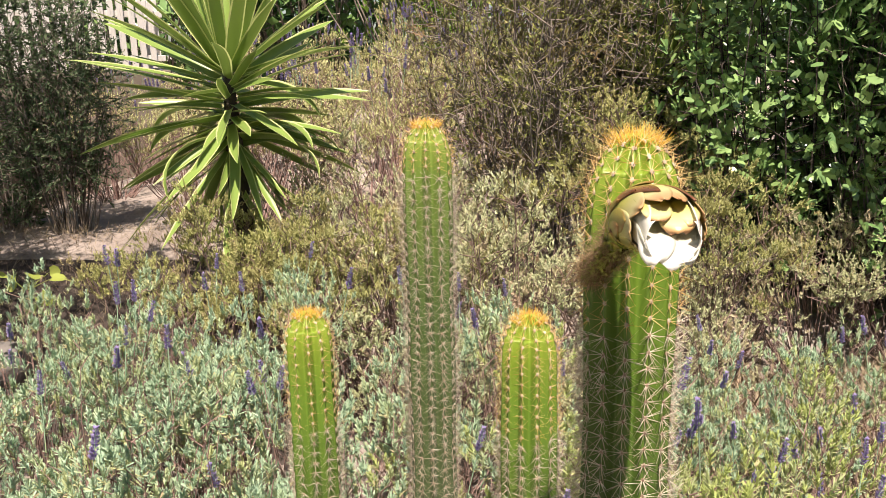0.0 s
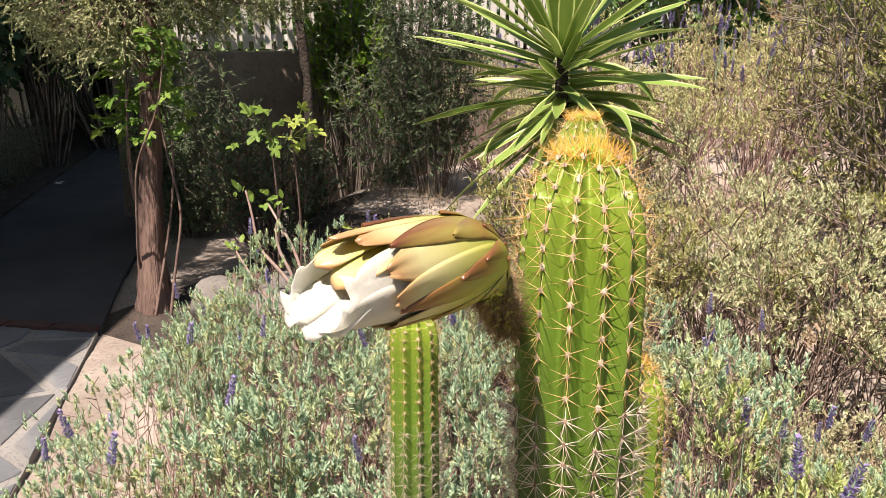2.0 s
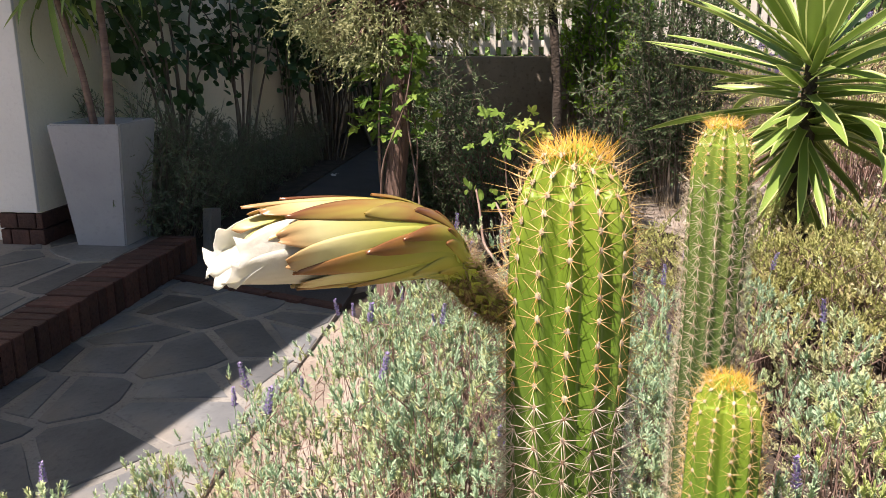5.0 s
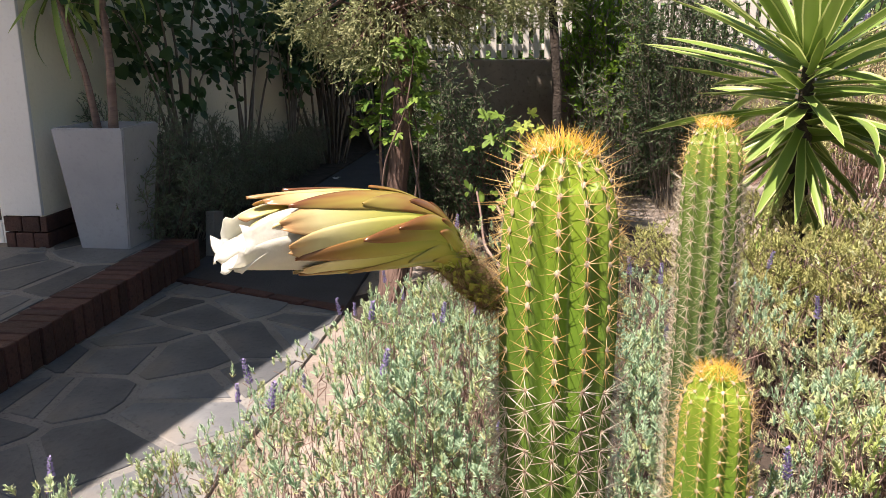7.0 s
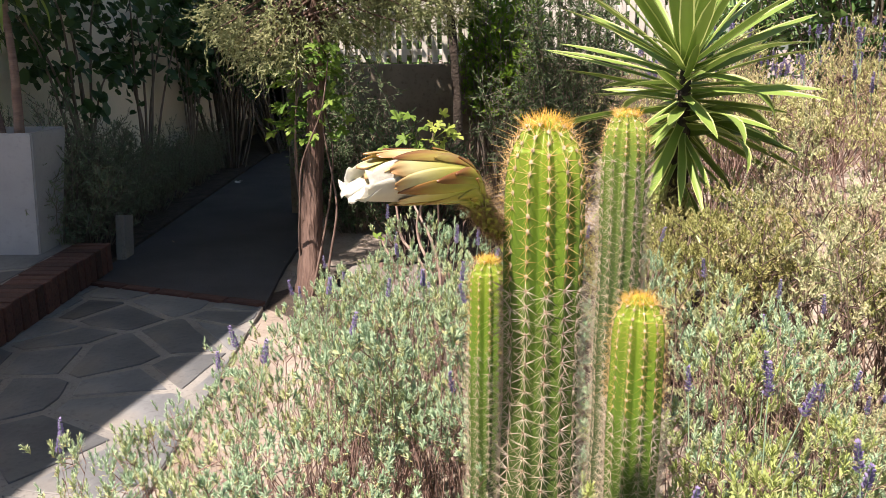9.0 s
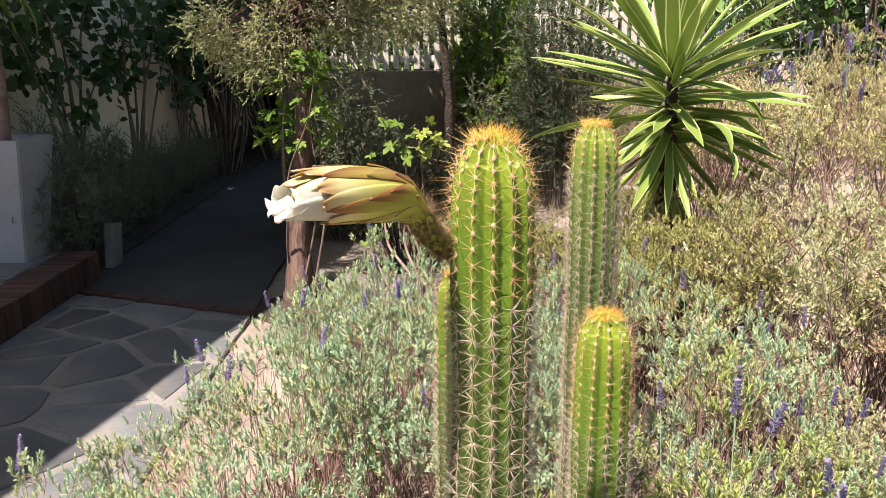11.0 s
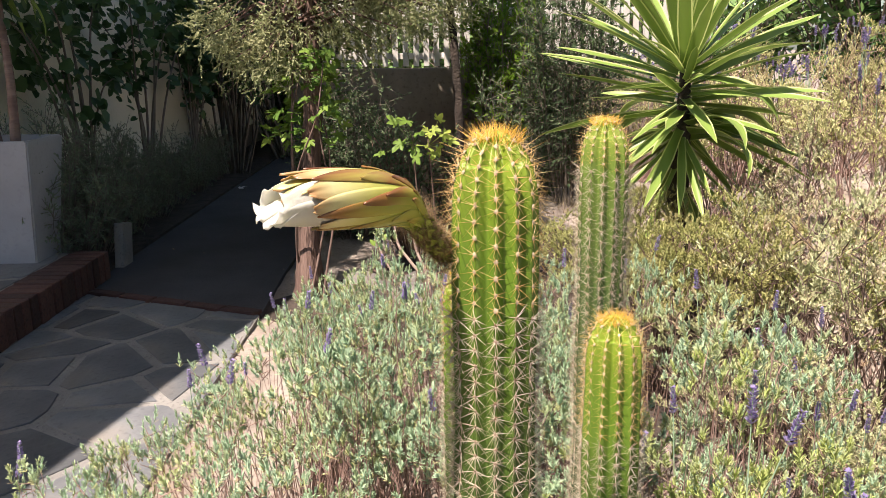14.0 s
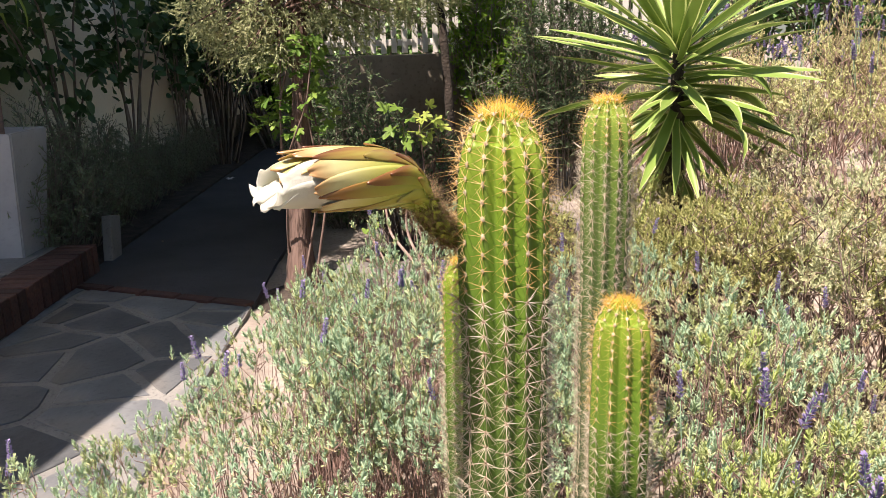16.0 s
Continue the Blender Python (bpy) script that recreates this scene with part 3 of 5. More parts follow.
def bush_meshes(name, seeds, leaf_m, twig_m, **kw):
    out = []
    for s in seeds:
        wood, leaves = bush_pieces(s, **kw)
        out.append((mesh_of(name + "_stems", wood, twig_m), mesh_of(name + "_leaves", leaves, leaf_m)))
    return out


def place_bush(name, meshes, at, label, category, group, turn, scale):
    ob = thing(name, at, label, category, group, turn, scale)
    child("branchwork", meshes[0], ob)
    child("foliage", meshes[1], ob)
    return ob


def spike_mesh(seed):
    """A flower head: a thin stalk with whorls of small bracts."""
    g = np.random.default_rng(seed)
    L = 0.045
    z = np.repeat(np.linspace(0.0, L, 9), 9) + g.uniform(-0.002, 0.002, 81)
    a = g.uniform(0, 6.28, 81)
    f = np.clip(z / L, 0, 1)
    r = 0.0055 * (1 - 0.55 * f ** 2)
    out = np.stack([np.cos(a), np.sin(a), np.zeros(81)], 1)
    at = np.stack([0 * z, 0 * z, z + 0.085], 1)
    size = g.uniform(0.007, 0.011, 81) * (1 - 0.3 * f)
    v, k = scatter(NEEDLE, at + out * r[:, None] * 0.35, out * 0.75 + [0, 0, 0.65], np.tile([0, 0, 1.0], (81, 1)), size, size * 0.75)
    s = rods(np.array([[0, 0, -0.03]]), np.array([[0.0, 0, 0.087 + L]]), 0.0012, 0.0009, 4)
    return mesh_of("flower_spike", [(v, k, 0), (*s, 1)], [PURPLE, LAVENDER], True)


SPIKES = [spike_mesh(s) for s in (1, 2, 3)]


def lavender_bed():
    kw = dict(R=0.28, H=0.80, stems=44, side=3, shoot=0.040, per=30, leaf=0.0135, wide=0.24, template=STRAP, twig=0.0026, dome=0.42, low=0.84, wild=0.20, tilt=(0.45, 1.12), shoot_wood=False, bunch=2, fan=0.42, reach=0.050, old=0.14, tuft=0.50, rear=0.5, crook=0.06, clumps=15)
    grey = bush_meshes("lavender", (11, 12, 13, 14), [LAVENDER, LAVENDER_OLD], STEM, **kw)
    green = bush_meshes("lavender", (21, 22), [LAVENDER_GREEN, LAVENDER_OLD], STEM, **kw)
    rnd = random.Random(5)
    spots = []
    for j in range(8):
        for i in range(15):
            x = -2.0 + 0.26 * i + (0.13 if j % 2 else 0) + rnd.uniform(-0.05, 0.05)
            y = 0.66 + 0.245 * j + rnd.uniform(-0.05, 0.05)
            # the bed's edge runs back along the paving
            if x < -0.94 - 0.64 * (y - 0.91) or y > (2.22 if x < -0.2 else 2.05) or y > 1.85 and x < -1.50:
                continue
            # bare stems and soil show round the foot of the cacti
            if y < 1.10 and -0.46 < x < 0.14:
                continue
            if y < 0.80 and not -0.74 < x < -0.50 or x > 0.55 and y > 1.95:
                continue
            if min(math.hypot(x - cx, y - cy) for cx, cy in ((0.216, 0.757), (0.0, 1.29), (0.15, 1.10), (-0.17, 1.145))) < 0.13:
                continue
            spots.append((x, y))
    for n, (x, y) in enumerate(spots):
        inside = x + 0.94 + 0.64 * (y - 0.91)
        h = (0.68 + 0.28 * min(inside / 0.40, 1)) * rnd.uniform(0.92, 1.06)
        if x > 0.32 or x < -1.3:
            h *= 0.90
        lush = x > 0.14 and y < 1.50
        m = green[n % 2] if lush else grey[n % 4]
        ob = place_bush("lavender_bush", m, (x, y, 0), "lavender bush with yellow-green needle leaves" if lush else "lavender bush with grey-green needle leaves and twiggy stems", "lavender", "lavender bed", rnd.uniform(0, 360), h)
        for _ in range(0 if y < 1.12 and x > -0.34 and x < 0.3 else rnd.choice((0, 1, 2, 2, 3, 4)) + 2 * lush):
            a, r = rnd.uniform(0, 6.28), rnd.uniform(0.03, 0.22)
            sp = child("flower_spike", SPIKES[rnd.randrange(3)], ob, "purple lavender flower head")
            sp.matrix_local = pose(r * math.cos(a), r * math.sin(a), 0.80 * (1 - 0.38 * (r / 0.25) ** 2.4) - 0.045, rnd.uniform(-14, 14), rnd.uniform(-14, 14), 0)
    return len(spots)


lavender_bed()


def cactus(at, H, R, ribs, skin, seed, label, lean=(0.0, 0.0), young=0.17, phase=0.0):
    """A ribbed column with woolly areoles in rows, straw-coloured spines and a golden crown."""
    g = np.random.default_rng(seed)
    ob = thing("cactus", at, label, "cactus", "torch cacti in the bed")
    cap = R * 1.75

    def shape(z):
        """Radius of the column at the height z, as a share of R."""
        q = np.clip((z - (H - cap)) / cap, 0, 1)
        base = np.where(z > H - cap, np.sqrt(np.maximum(1 - q ** 2.3, 0.0)), 1.0)
        return base * (0.975 + 0.025 * np.sin(z * 23 + seed))

    def centre(z):
        return np.stack([lean[0] * z / H + 0 * z, lean[1] * z / H + 0 * z], -1)

    zs = np.concatenate([np.linspace(-0.04, H - cap, 70), H - cap + cap * np.sin(np.linspace(0.02, math.pi / 2, 26)[1:])])
    nt = ribs * 10
    th = np.arange(nt) * 2 * math.pi / nt
    valley = np.abs(np.sin(ribs * (th - phase) / 2))
    prof = 1 - 0.24 * valley ** 1.6
    rad = shape(zs)[:, None] * R * prof[None]
    c = centre(zs)
    v = np.stack([c[:, :1] + rad * np.cos(th), c[:, 1:] + rad * np.sin(th), np.repeat(zs[:, None], nt, 1) - 0.008 * (zs > H - cap * 0.4)[:, None] * valley[None]], 2)
    n = len(zs)
    i, k = np.meshgrid(np.arange(n - 1), np.arange(nt), indexing="ij")
    a, b = (i * nt + k).ravel(), (i * nt + (k + 1) % nt).ravel()
    f = np.concatenate([np.stack([a, b, b + nt], 1), np.stack([a, b + nt, a + nt], 1)])
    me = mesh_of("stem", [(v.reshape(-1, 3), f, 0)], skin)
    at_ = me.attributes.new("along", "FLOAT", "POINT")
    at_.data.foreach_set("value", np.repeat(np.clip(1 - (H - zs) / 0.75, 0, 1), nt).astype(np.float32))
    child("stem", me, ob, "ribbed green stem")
    # rows of areoles along the ribs
    P, N, Z = [], [], []
    for r in range(ribs):
        t = phase + r * 2 * math.pi / ribs
        z = 0.30 + 0.013 * (r % 3) / 2
        while z < H - 0.004:
            zz = z
            gap = 0.0158 if zz < H - cap else 0.0120
            rr = float(shape(np.array(zz))) * R
            nz = 0.0 if zz < H - cap else min(1.6 * ((zz - H + cap) / cap) ** 1.6, 3.0)
            cc = centre(np.array(zz))
            P.append((cc[0] + rr * math.cos(t), cc[1] + rr * math.sin(t), zz)), N.append((math.cos(t), math.sin(t), nz)), Z.append(zz)
            z += gap * g.uniform(0.93, 1.07)
    P, N, Z = np.array(P), unit(np.array(N)), np.array(Z)
    # wool cushions: small uneven domes
    wn = 7
    tang = unit(np.cross(N, [[0, 0, 1.0]]) + 1e-6)
    bi = np.cross(N, tang)
    fresh = Z >= H - young
    w = np.arange(wn) * 2 * math.pi / wn
    rad = 0.0021 * R / 0.041 * np.where(fresh, 1.0, 0.9)[:, None] * g.uniform(0.75, 1.25, (len(P), wn))
    ring = P[:, None] + tang[:, None] * (np.cos(w) * rad)[..., None] + bi[:, None] * (np.sin(w) * rad * 1.25)[..., None] + N[:, None] * 0.0003
    dome = np.concatenate([P[:, None] + N[:, None] * 0.0024, ring], 1)
    k = np.arange(wn)
    fan = np.stack([0 * k, 1 + k, 1 + (k + 1) % wn], 1)
    for name, some, mat, lab in (("areole_wool", fresh, AREOLE, "rows of beige woolly areoles"), ("old_areole_wool", ~fresh, AREOLE_OLD, "rows of brown old areoles")):
        v = dome[some].reshape(-1, 3)
        f = (fan[None] + (np.arange(some.sum()) * (wn + 1))[:, None, None]).reshape(-1, 3)
        child(name, mesh_of(name, [(v, f, 0)], mat), ob, lab, kind="stuff")
    # spines: a star on each areole, and one long one that stands out
    for name, sel, mat, count, lo, hi, thick, lab in (("spine_coat", ~fresh, SPINE_PALE, 12, 0.014, 0.026, 0.00046, "straw-coloured spines"), ("young_spine_coat", fresh, SPINE_AMBER, 8, 0.011, 0.021, 0.00035, "amber spines")):
        p, nn, tt, bb = P[sel], N[sel], tang[sel], bi[sel]
        m = len(p)
        w = np.tile(np.arange(count) * 2 * math.pi / count, (m, 1)) + g.uniform(-0.3, 0.3, (m, count))
        outw = g.uniform(0.25, 0.9, (m, count))
        outw[:, 3] = 2.2
        ln = g.uniform(lo, hi, (m, count)) * R / 0.041
        ln[:, 3] = g.uniform(0.020, 0.032, m) * R / 0.041
        d = nn[:, None] * outw[..., None] + tt[:, None] * np.cos(w)[..., None] + bb[:, None] * np.sin(w)[..., None]
        d[..., 2] -= 0.28 if name == "spine_coat" else 0.05
        d = unit(d)
        s = np.repeat(p[:, None], count, 1)
        child(name, mesh_of(name, [(*cones(s.reshape(-1, 3), (s + d * ln[..., None]).reshape(-1, 3), thick * R / 0.041), 0)], mat), ob, lab, kind="stuff")
    # crown
    m = 320
    a, q = g.uniform(0, 6.28, m), np.sqrt(g.uniform(0, 1, m))
    rr = q * R * 0.52
    cc = centre(np.array(H))
    z = H - cap * (1 - (1 - (rr / R) ** 2) ** 0.43) - 0.003
    p = np.stack([cc[0] + rr * np.cos(a), cc[1] + rr * np.sin(a), z], 1)
    d = unit(np.stack([np.cos(a) * q * 1.0, np.sin(a) * q * 1.0, np.ones(m)], 1) + 0.28 * g.normal(size=(m, 3)))
    ln = g.uniform(0.004, 0.015, m) * (1 + 0.45 * q) * R / 0.041
    child("golden_crown", mesh_of("golden_crown", [(*cones(p, p + d * ln[:, None], 0.00036), 0)], SPINE_GOLD), ob, "dense golden-orange crown of spines", kind="stuff")
    return ob


C1 = cactus((0.216, 0.757, 0), 1.256, 0.0435, 13, CACTUS, 1, "bright green torch cactus that bears a flower", phase=0.1)
cactus((0.003, 1.300, 0), 1.222, 0.0400, 12, CACTUS_OLD, 2, "tall green torch cactus with golden crown", young=0.08)
cactus((0.150, 1.105, 0), 0.970, 0.0425, 12, CACTUS, 3, "short green torch cactus with golden crown", phase=0.2)
cactus((-0.170, 1.145, 0), 0.966, 0.0360, 11, CACTUS, 4, "slim short green torch cactus", phase=0.3)


def flower(owner):
    """The closing white flower on its scaly, woolly tube, which bends up out of the stem."""
    g = np.random.default_rng(4)
    inv = owner.matrix_world.inverted()
    yz = ((0.735, 1.132), (0.727, 1.137), (0.713, 1.146), (0.686, 1.170), (0.665, 1.189), (0.6455, 1.201), (0.6185, 1.208), (0.577, 1.2140), (0.539, 1.2172), (0.509, 1.2172), (0.485, 1.2155))
    rad = (0.0094, 0.0088, 0.0086, 0.0094, 0.0138, 0.0205, 0.0248, 0.0254, 0.0240, 0.0212, 0.019)
    across = (0.174, 0.176, 0.180, 0.186, 0.191, 0.194, 0.196, 0.197, 0.194, 0.190, 0.187)
    axis = np.array([inv @ Vector((x, y, z)) for x, (y, z) in zip(across, yz)])
    s = np.concatenate([[0], np.cumsum(np.linalg.norm(np.diff(axis, axis=0), axis=1))])
    q_at = (s - s[4]) / (s[9] - s[4])
    fine = np.linspace(q_at[0], q_at[-1], 90)
    line = np.stack([np.interp(fine, q_at, axis[:, k]) for k in range(3)], 1)
    girth = np.interp(fine, q_at, rad)
    for _ in range(14):
        line[1:-1] = (line[:-2] + 2 * line[1:-1] + line[2:]) / 4
        girth[1:-1] = (girth[:-2] + 2 * girth[1:-1] + girth[2:]) / 4
    ahead = unit(np.gradient(line, axis=0))
    side = np.array([-1.0, 0, 0])
    above = np.cross(side, ahead)
    holder = new("flower")
    holder.parent = owner
    tagged(holder, "large half-closed white flower with brownish green sepals")

    def on(q, a, r):
        """The point at q along the axis, at the angle a round it, r from it."""
        p = np.stack([np.interp(q, fine, line[:, k]) for k in range(3)], -1)
        u = np.stack([np.interp(q, fine, above[:, k]) for k in range(3)], -1)
        return p + (side * np.cos(a)[..., None] + u * np.sin(a)[..., None]) * r[..., None]

    def radius(q):
        return np.interp(q, fine, girth)

    # neck
    nq = np.linspace(q_at[0], 0.16, 34)
    na = np.arange(16) * 2 * math.pi / 16
    Q, A = np.meshgrid(nq, na, indexing="ij")
    ring = on(Q, A, radius(Q) * (0.96 - 0.05 * np.cos(8 * A) - 0.25 * np.clip(Q, 0, 1)))
    i, k = np.meshgrid(np.arange(33), np.arange(16), indexing="ij")
    a0, b0 = (i * 16 + k).ravel(), (i * 16 + (k + 1) % 16).ravel()
    child("tube", mesh_of("tube", [(ring.reshape(-1, 3), np.concatenate([np.stack([a0, b0 + 16, b0], 1), np.stack([a0, a0 + 16, b0 + 16], 1)]), 0)], TUBE), holder, "scaly green flower tube")
    n = 120
    q, a = g.uniform(q_at[0], 0.06, n), g.uniform(0, 6.28, n)
    p, out = on(q, a, radius(q) * 0.97), unit(on(q, a, radius(q) + 0.01) - on(q, a, radius(q)))
    fwd = unit(on(q + 0.03, a, radius(q)) - on(q, a, radius(q)))
    child("scale_coat", mesh_of("scale_coat", [(*scatter(OVAL, p, fwd + 0.35 * out, out, g.uniform(0.009, 0.019, n), g.uniform(0.005, 0.0095, n)), 0)], TUBE), holder, "small green scales")
    n = 2300
    q, a = g.uniform(q_at[0], 0.02, n) - 0.1 * g.uniform(0, 1, n), g.uniform(0, 6.28, n)
    q = np.maximum(q, q_at[0])
    p, out = on(q, a, radius(q) * 0.97), unit(on(q, a, radius(q) + 0.01) - on(q, a, radius(q)))
    hairs = cones(p, p + unit(out + 0.7 * g.normal(size=p.shape)) * g.uniform(0.006, 0.022, n)[:, None], 0.0002)
    child("hair_coat", mesh_of("hair_coat", [(*hairs, 0)], WOOL), holder, "dark brown hairs", kind="stuff")

    def blade(name, q0, q1, ang, half, mat, lift, tipw=0.0, flare=0.0, label="", wave=0.0, close=0.0, shade=0.0, edge=0.0, twist=0.0, phase=0.0, rim=-0.2, torn=0.0):
        """A petal or sepal that lies along the bulb from q0 to q1 of its length."""
        nu, nv = 21, 11
        u, w = np.linspace(0, 1, nu), np.linspace(-1, 1, nv)
        wid = half * (np.sin(math.pi * np.clip(0.14 + 0.86 * u, 0, 1) ** 1.1) ** 0.8 * (1 - tipw) + tipw * np.sqrt(np.clip(1 - u ** 8, 0.0, 1)))
        wid[-1] = max(wid[-1], half * (0.04 if tipw < 0.5 else 0.2 if tipw < 0.8 else 0.7))
        U, W = np.meshgrid(u, w, indexing="ij")
        Qb = q0 + (q1 - q0) * U * (1 + torn * U ** 3 * (np.sin(3.7 * W + phase) + 0.5 * np.sin(8.0 * W + 2 * phase)))
        r = radius(Qb) + lift * (0.4 + 0.6 * U) + flare * np.clip(U - 0.55, 0, 1) ** 2 + wave * (np.sin(3.1 * W + 7 * U + phase) + 0.5 * np.sin(7.3 * W - 5 * U + phase)) * U ** 4 - close * U ** 2.2 - edge * W ** 2
        aa = ang + twist * U + W * wid[:, None] / np.maximum(radius(Qb), 0.012)
        pts = on(Qb, aa, r)
        i, k = np.meshgrid(np.arange(nu - 1), np.arange(nv - 1), indexing="ij")
        b = (i * nv + k).ravel()
        f = np.concatenate([np.stack([b, b + 1, b + nv + 1], 1), np.stack([b, b + nv + 1, b + nv], 1)])
        me = mesh_of(name, [(pts.reshape(-1, 3), f, 0)], mat)
        al = me.attributes.new("along", "FLOAT", "POINT")
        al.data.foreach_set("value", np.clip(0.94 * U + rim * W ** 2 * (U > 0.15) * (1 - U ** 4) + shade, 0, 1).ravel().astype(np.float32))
        ob = child(name, me, holder, label)
        th = ob.modifiers.new("thick", "SOLIDIFY")
        th.thickness, th.offset = 0.0004, -1
        return ob

    def lobe(name, q0, q1, x0, x1, half, y0, y1, mat, label, arch=0.003, phase=0.0, bend=1.8, wave=0.0009, shade=0.0):
        """A soft sheet that runs forward in the mouth and hangs towards its rounded tip."""
        nu, nv = 19, 11
        U, W = np.meshgrid(np.linspace(0, 1, nu), np.linspace(-1, 1, nv), indexing="ij")
        tip = np.sqrt(np.clip(1 - 0.80 * (np.clip(U - 0.66, 0, 1) / 0.34) ** 2.6, 0, 1))
        q = q0 + (q1 - q0) * np.sin(U * math.pi / 2 * 0.93) * (1 - 0.035 * W ** 2 * U)
        X = x0 + (x1 - x0) * U + W * half * (0.78 + 0.22 * np.sin(math.pi * U)) * tip
        Y = y0 + (y1 - y0) * U ** bend - arch * W ** 2 + wave * (np.sin(2.3 * W + 3 * U + phase) + 0.6 * np.sin(5.1 * W - 2 * U + 2 * phase)) * U
        p = np.stack([np.interp(q, fine, line[:, k]) for k in range(3)], -1)
        u = np.stack([np.interp(q, fine, above[:, k]) for k in range(3)], -1)
        pts = p + side * X[..., None] + u * Y[..., None]
        i, k = np.meshgrid(np.arange(nu - 1), np.arange(nv - 1), indexing="ij")
        b = (i * nv + k).ravel()
        me = mesh_of(name, [(pts.reshape(-1, 3), np.concatenate([np.stack([b, b + 1, b + nv + 1], 1), np.stack([b, b + nv + 1, b + nv], 1)]), 0)], mat)
        al = me.attributes.new("along", "FLOAT", "POINT")
        al.data.foreach_set("value", np.clip(0.97 * U + 0.10 * W ** 2 * U + shade, 0, 1).ravel().astype(np.float32))
        ob = child(name, me, holder, label)
        th = ob.modifiers.new("thick", "SOLIDIFY")
        th.thickness, th.offset = 0.0004, -1

    # a smooth white cup in the lower half of the mouth
    for k, (a, q1) in enumerate(((-3.0, 0.965), (-2.2, 0.995), (-1.57, 0.985), (-0.9, 0.99), (-0.15, 0.95))):
        blade("petal", 0.30, q1, a, 0.027, PETAL, -0.003, 0.92, 0.0, "white papery petal", 0.0009, 0.0030 - 0.001 * (k % 2), phase=k * 1.7, torn=0.007)
    # broad lobes lie in it and hang out over its rim
    for k, (q0, q1, x0, x1, half, y0, y1) in enumerate((
            (0.45, 1.01, 0.006, 0.011, 0.0125, 0.008, -0.015), (0.45, 1.015, 0.000, 0.001, 0.0115, 0.004, -0.018), (0.45, 0.99, -0.007, -0.007, 0.0110, 0.006, -0.016))):
        lobe("petal", q0, q1, x0, x1, half, y0, y1, PETAL, "white papery petal", 0.0012, 1.9 * k, wave=0.0013)
    # cream tepals with brown rims fold down over the top of the mouth
    for k, (q1, x0, half, y1) in enumerate(((0.925, -0.004, 0.0135, 0.001), (0.905, -0.010, 0.0095, 0.005), (0.915, 0.009, 0.0105, 0.009))):
        lobe("inner_tepal", 0.35, q1, x0, x0, half, 0.017 + 0.0008 * k, y1, TEPAL, "cream and yellow-green tepal", 0.002, k, 2.4, 0.0004, -0.04)
    # broad pale tepals close round them
    for k in range(9):
        a = 0.25 + k * 0.698 + g.uniform(-0.12, 0.12)
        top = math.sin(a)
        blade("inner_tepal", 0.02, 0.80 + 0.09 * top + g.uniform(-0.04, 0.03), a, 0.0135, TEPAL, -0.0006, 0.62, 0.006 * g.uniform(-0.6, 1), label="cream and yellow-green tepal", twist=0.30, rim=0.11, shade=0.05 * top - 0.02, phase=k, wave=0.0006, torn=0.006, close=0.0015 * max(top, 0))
    # brown-tipped sepals sweep round the bulb in overlapping rows
    for row, (m, q0, q1, half, lift) in enumerate(((6, 0.0, 0.76, 0.0076, 0.0008), (6, -0.04, 0.55, 0.0070, 0.0013), (8, -0.09, 0.33, 0.0060, 0.0018), (9, -0.15, 0.13, 0.0048, 0.0021))):
        for k in range(m):
            a = (k + 0.5 * (row % 2) + 0.2 * row) * 2 * math.pi / m + g.uniform(-0.24, 0.24)
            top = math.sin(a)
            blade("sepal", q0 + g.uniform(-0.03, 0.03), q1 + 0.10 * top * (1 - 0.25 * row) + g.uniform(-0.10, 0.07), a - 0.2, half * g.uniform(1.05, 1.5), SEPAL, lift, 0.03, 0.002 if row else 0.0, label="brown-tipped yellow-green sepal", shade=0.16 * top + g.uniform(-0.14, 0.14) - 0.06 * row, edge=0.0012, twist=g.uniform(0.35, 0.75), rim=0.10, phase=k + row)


flower(C1)

# ---- yuccas ----


def yucca_leaf(L, W, bend, variegated, seed):
    """A sword leaf that leaves the origin along +x and arches down, folded along its middle."""
    g = np.random.default_rng(seed)
    nu = 11
    u = np.linspace(0, 1, nu)
    e = bend * u ** 1.6
    ds = L / (nu - 1)
    x = np.concatenate([[0], np.cumsum(np.cos(e[:-1]) * ds)])
    z = np.concatenate([[0], np.cumsum(-np.sin(e[:-1]) * ds)])
    half = W / 2 * np.interp(u, [0, 0.1, 0.4, 0.7, 0.92, 1], [0.85, 0.75, 1.0, 0.84, 0.3, 0.02])
    cols = np.array([-1, -0.80, 0, 0.80, 1.0])
    fold = np.array([0.30, 0.20, 0, 0.20, 0.30])
    tw = 0.25 * g.normal() * u
    y = half[:, None] * cols[None]
    up = half[:, None] * fold[None]
    v = np.stack([x[:, None] + np.sin(e)[:, None] * up, y, z[:, None] + np.cos(e)[:, None] * up + y * tw[:, None]], 2)
    pieces = []
    i, k = np.meshgrid(np.arange(nu - 1), np.arange(4), indexing="ij")
    b = (i * 5 + k).ravel()
    f = np.stack([np.stack([b, b + 5, b + 6], 1), np.stack([b, b + 6, b + 1], 1)], 1)
    edge = (k.ravel() == 0) | (k.ravel() == 3)
    fe, fc = f[edge].reshape(-1, 3), f[~edge].reshape(-1, 3)
    me = mesh_of("leaf", [(v.reshape(-1, 3), np.concatenate([fc, fe]), 0)], [YUCCA_GREEN, YUCCA_EDGE])
    if variegated:
        me.polygons.foreach_set("material_index", np.concatenate([np.zeros(len(fc)), np.ones(len(fe))]).astype(np.int32))
    return me


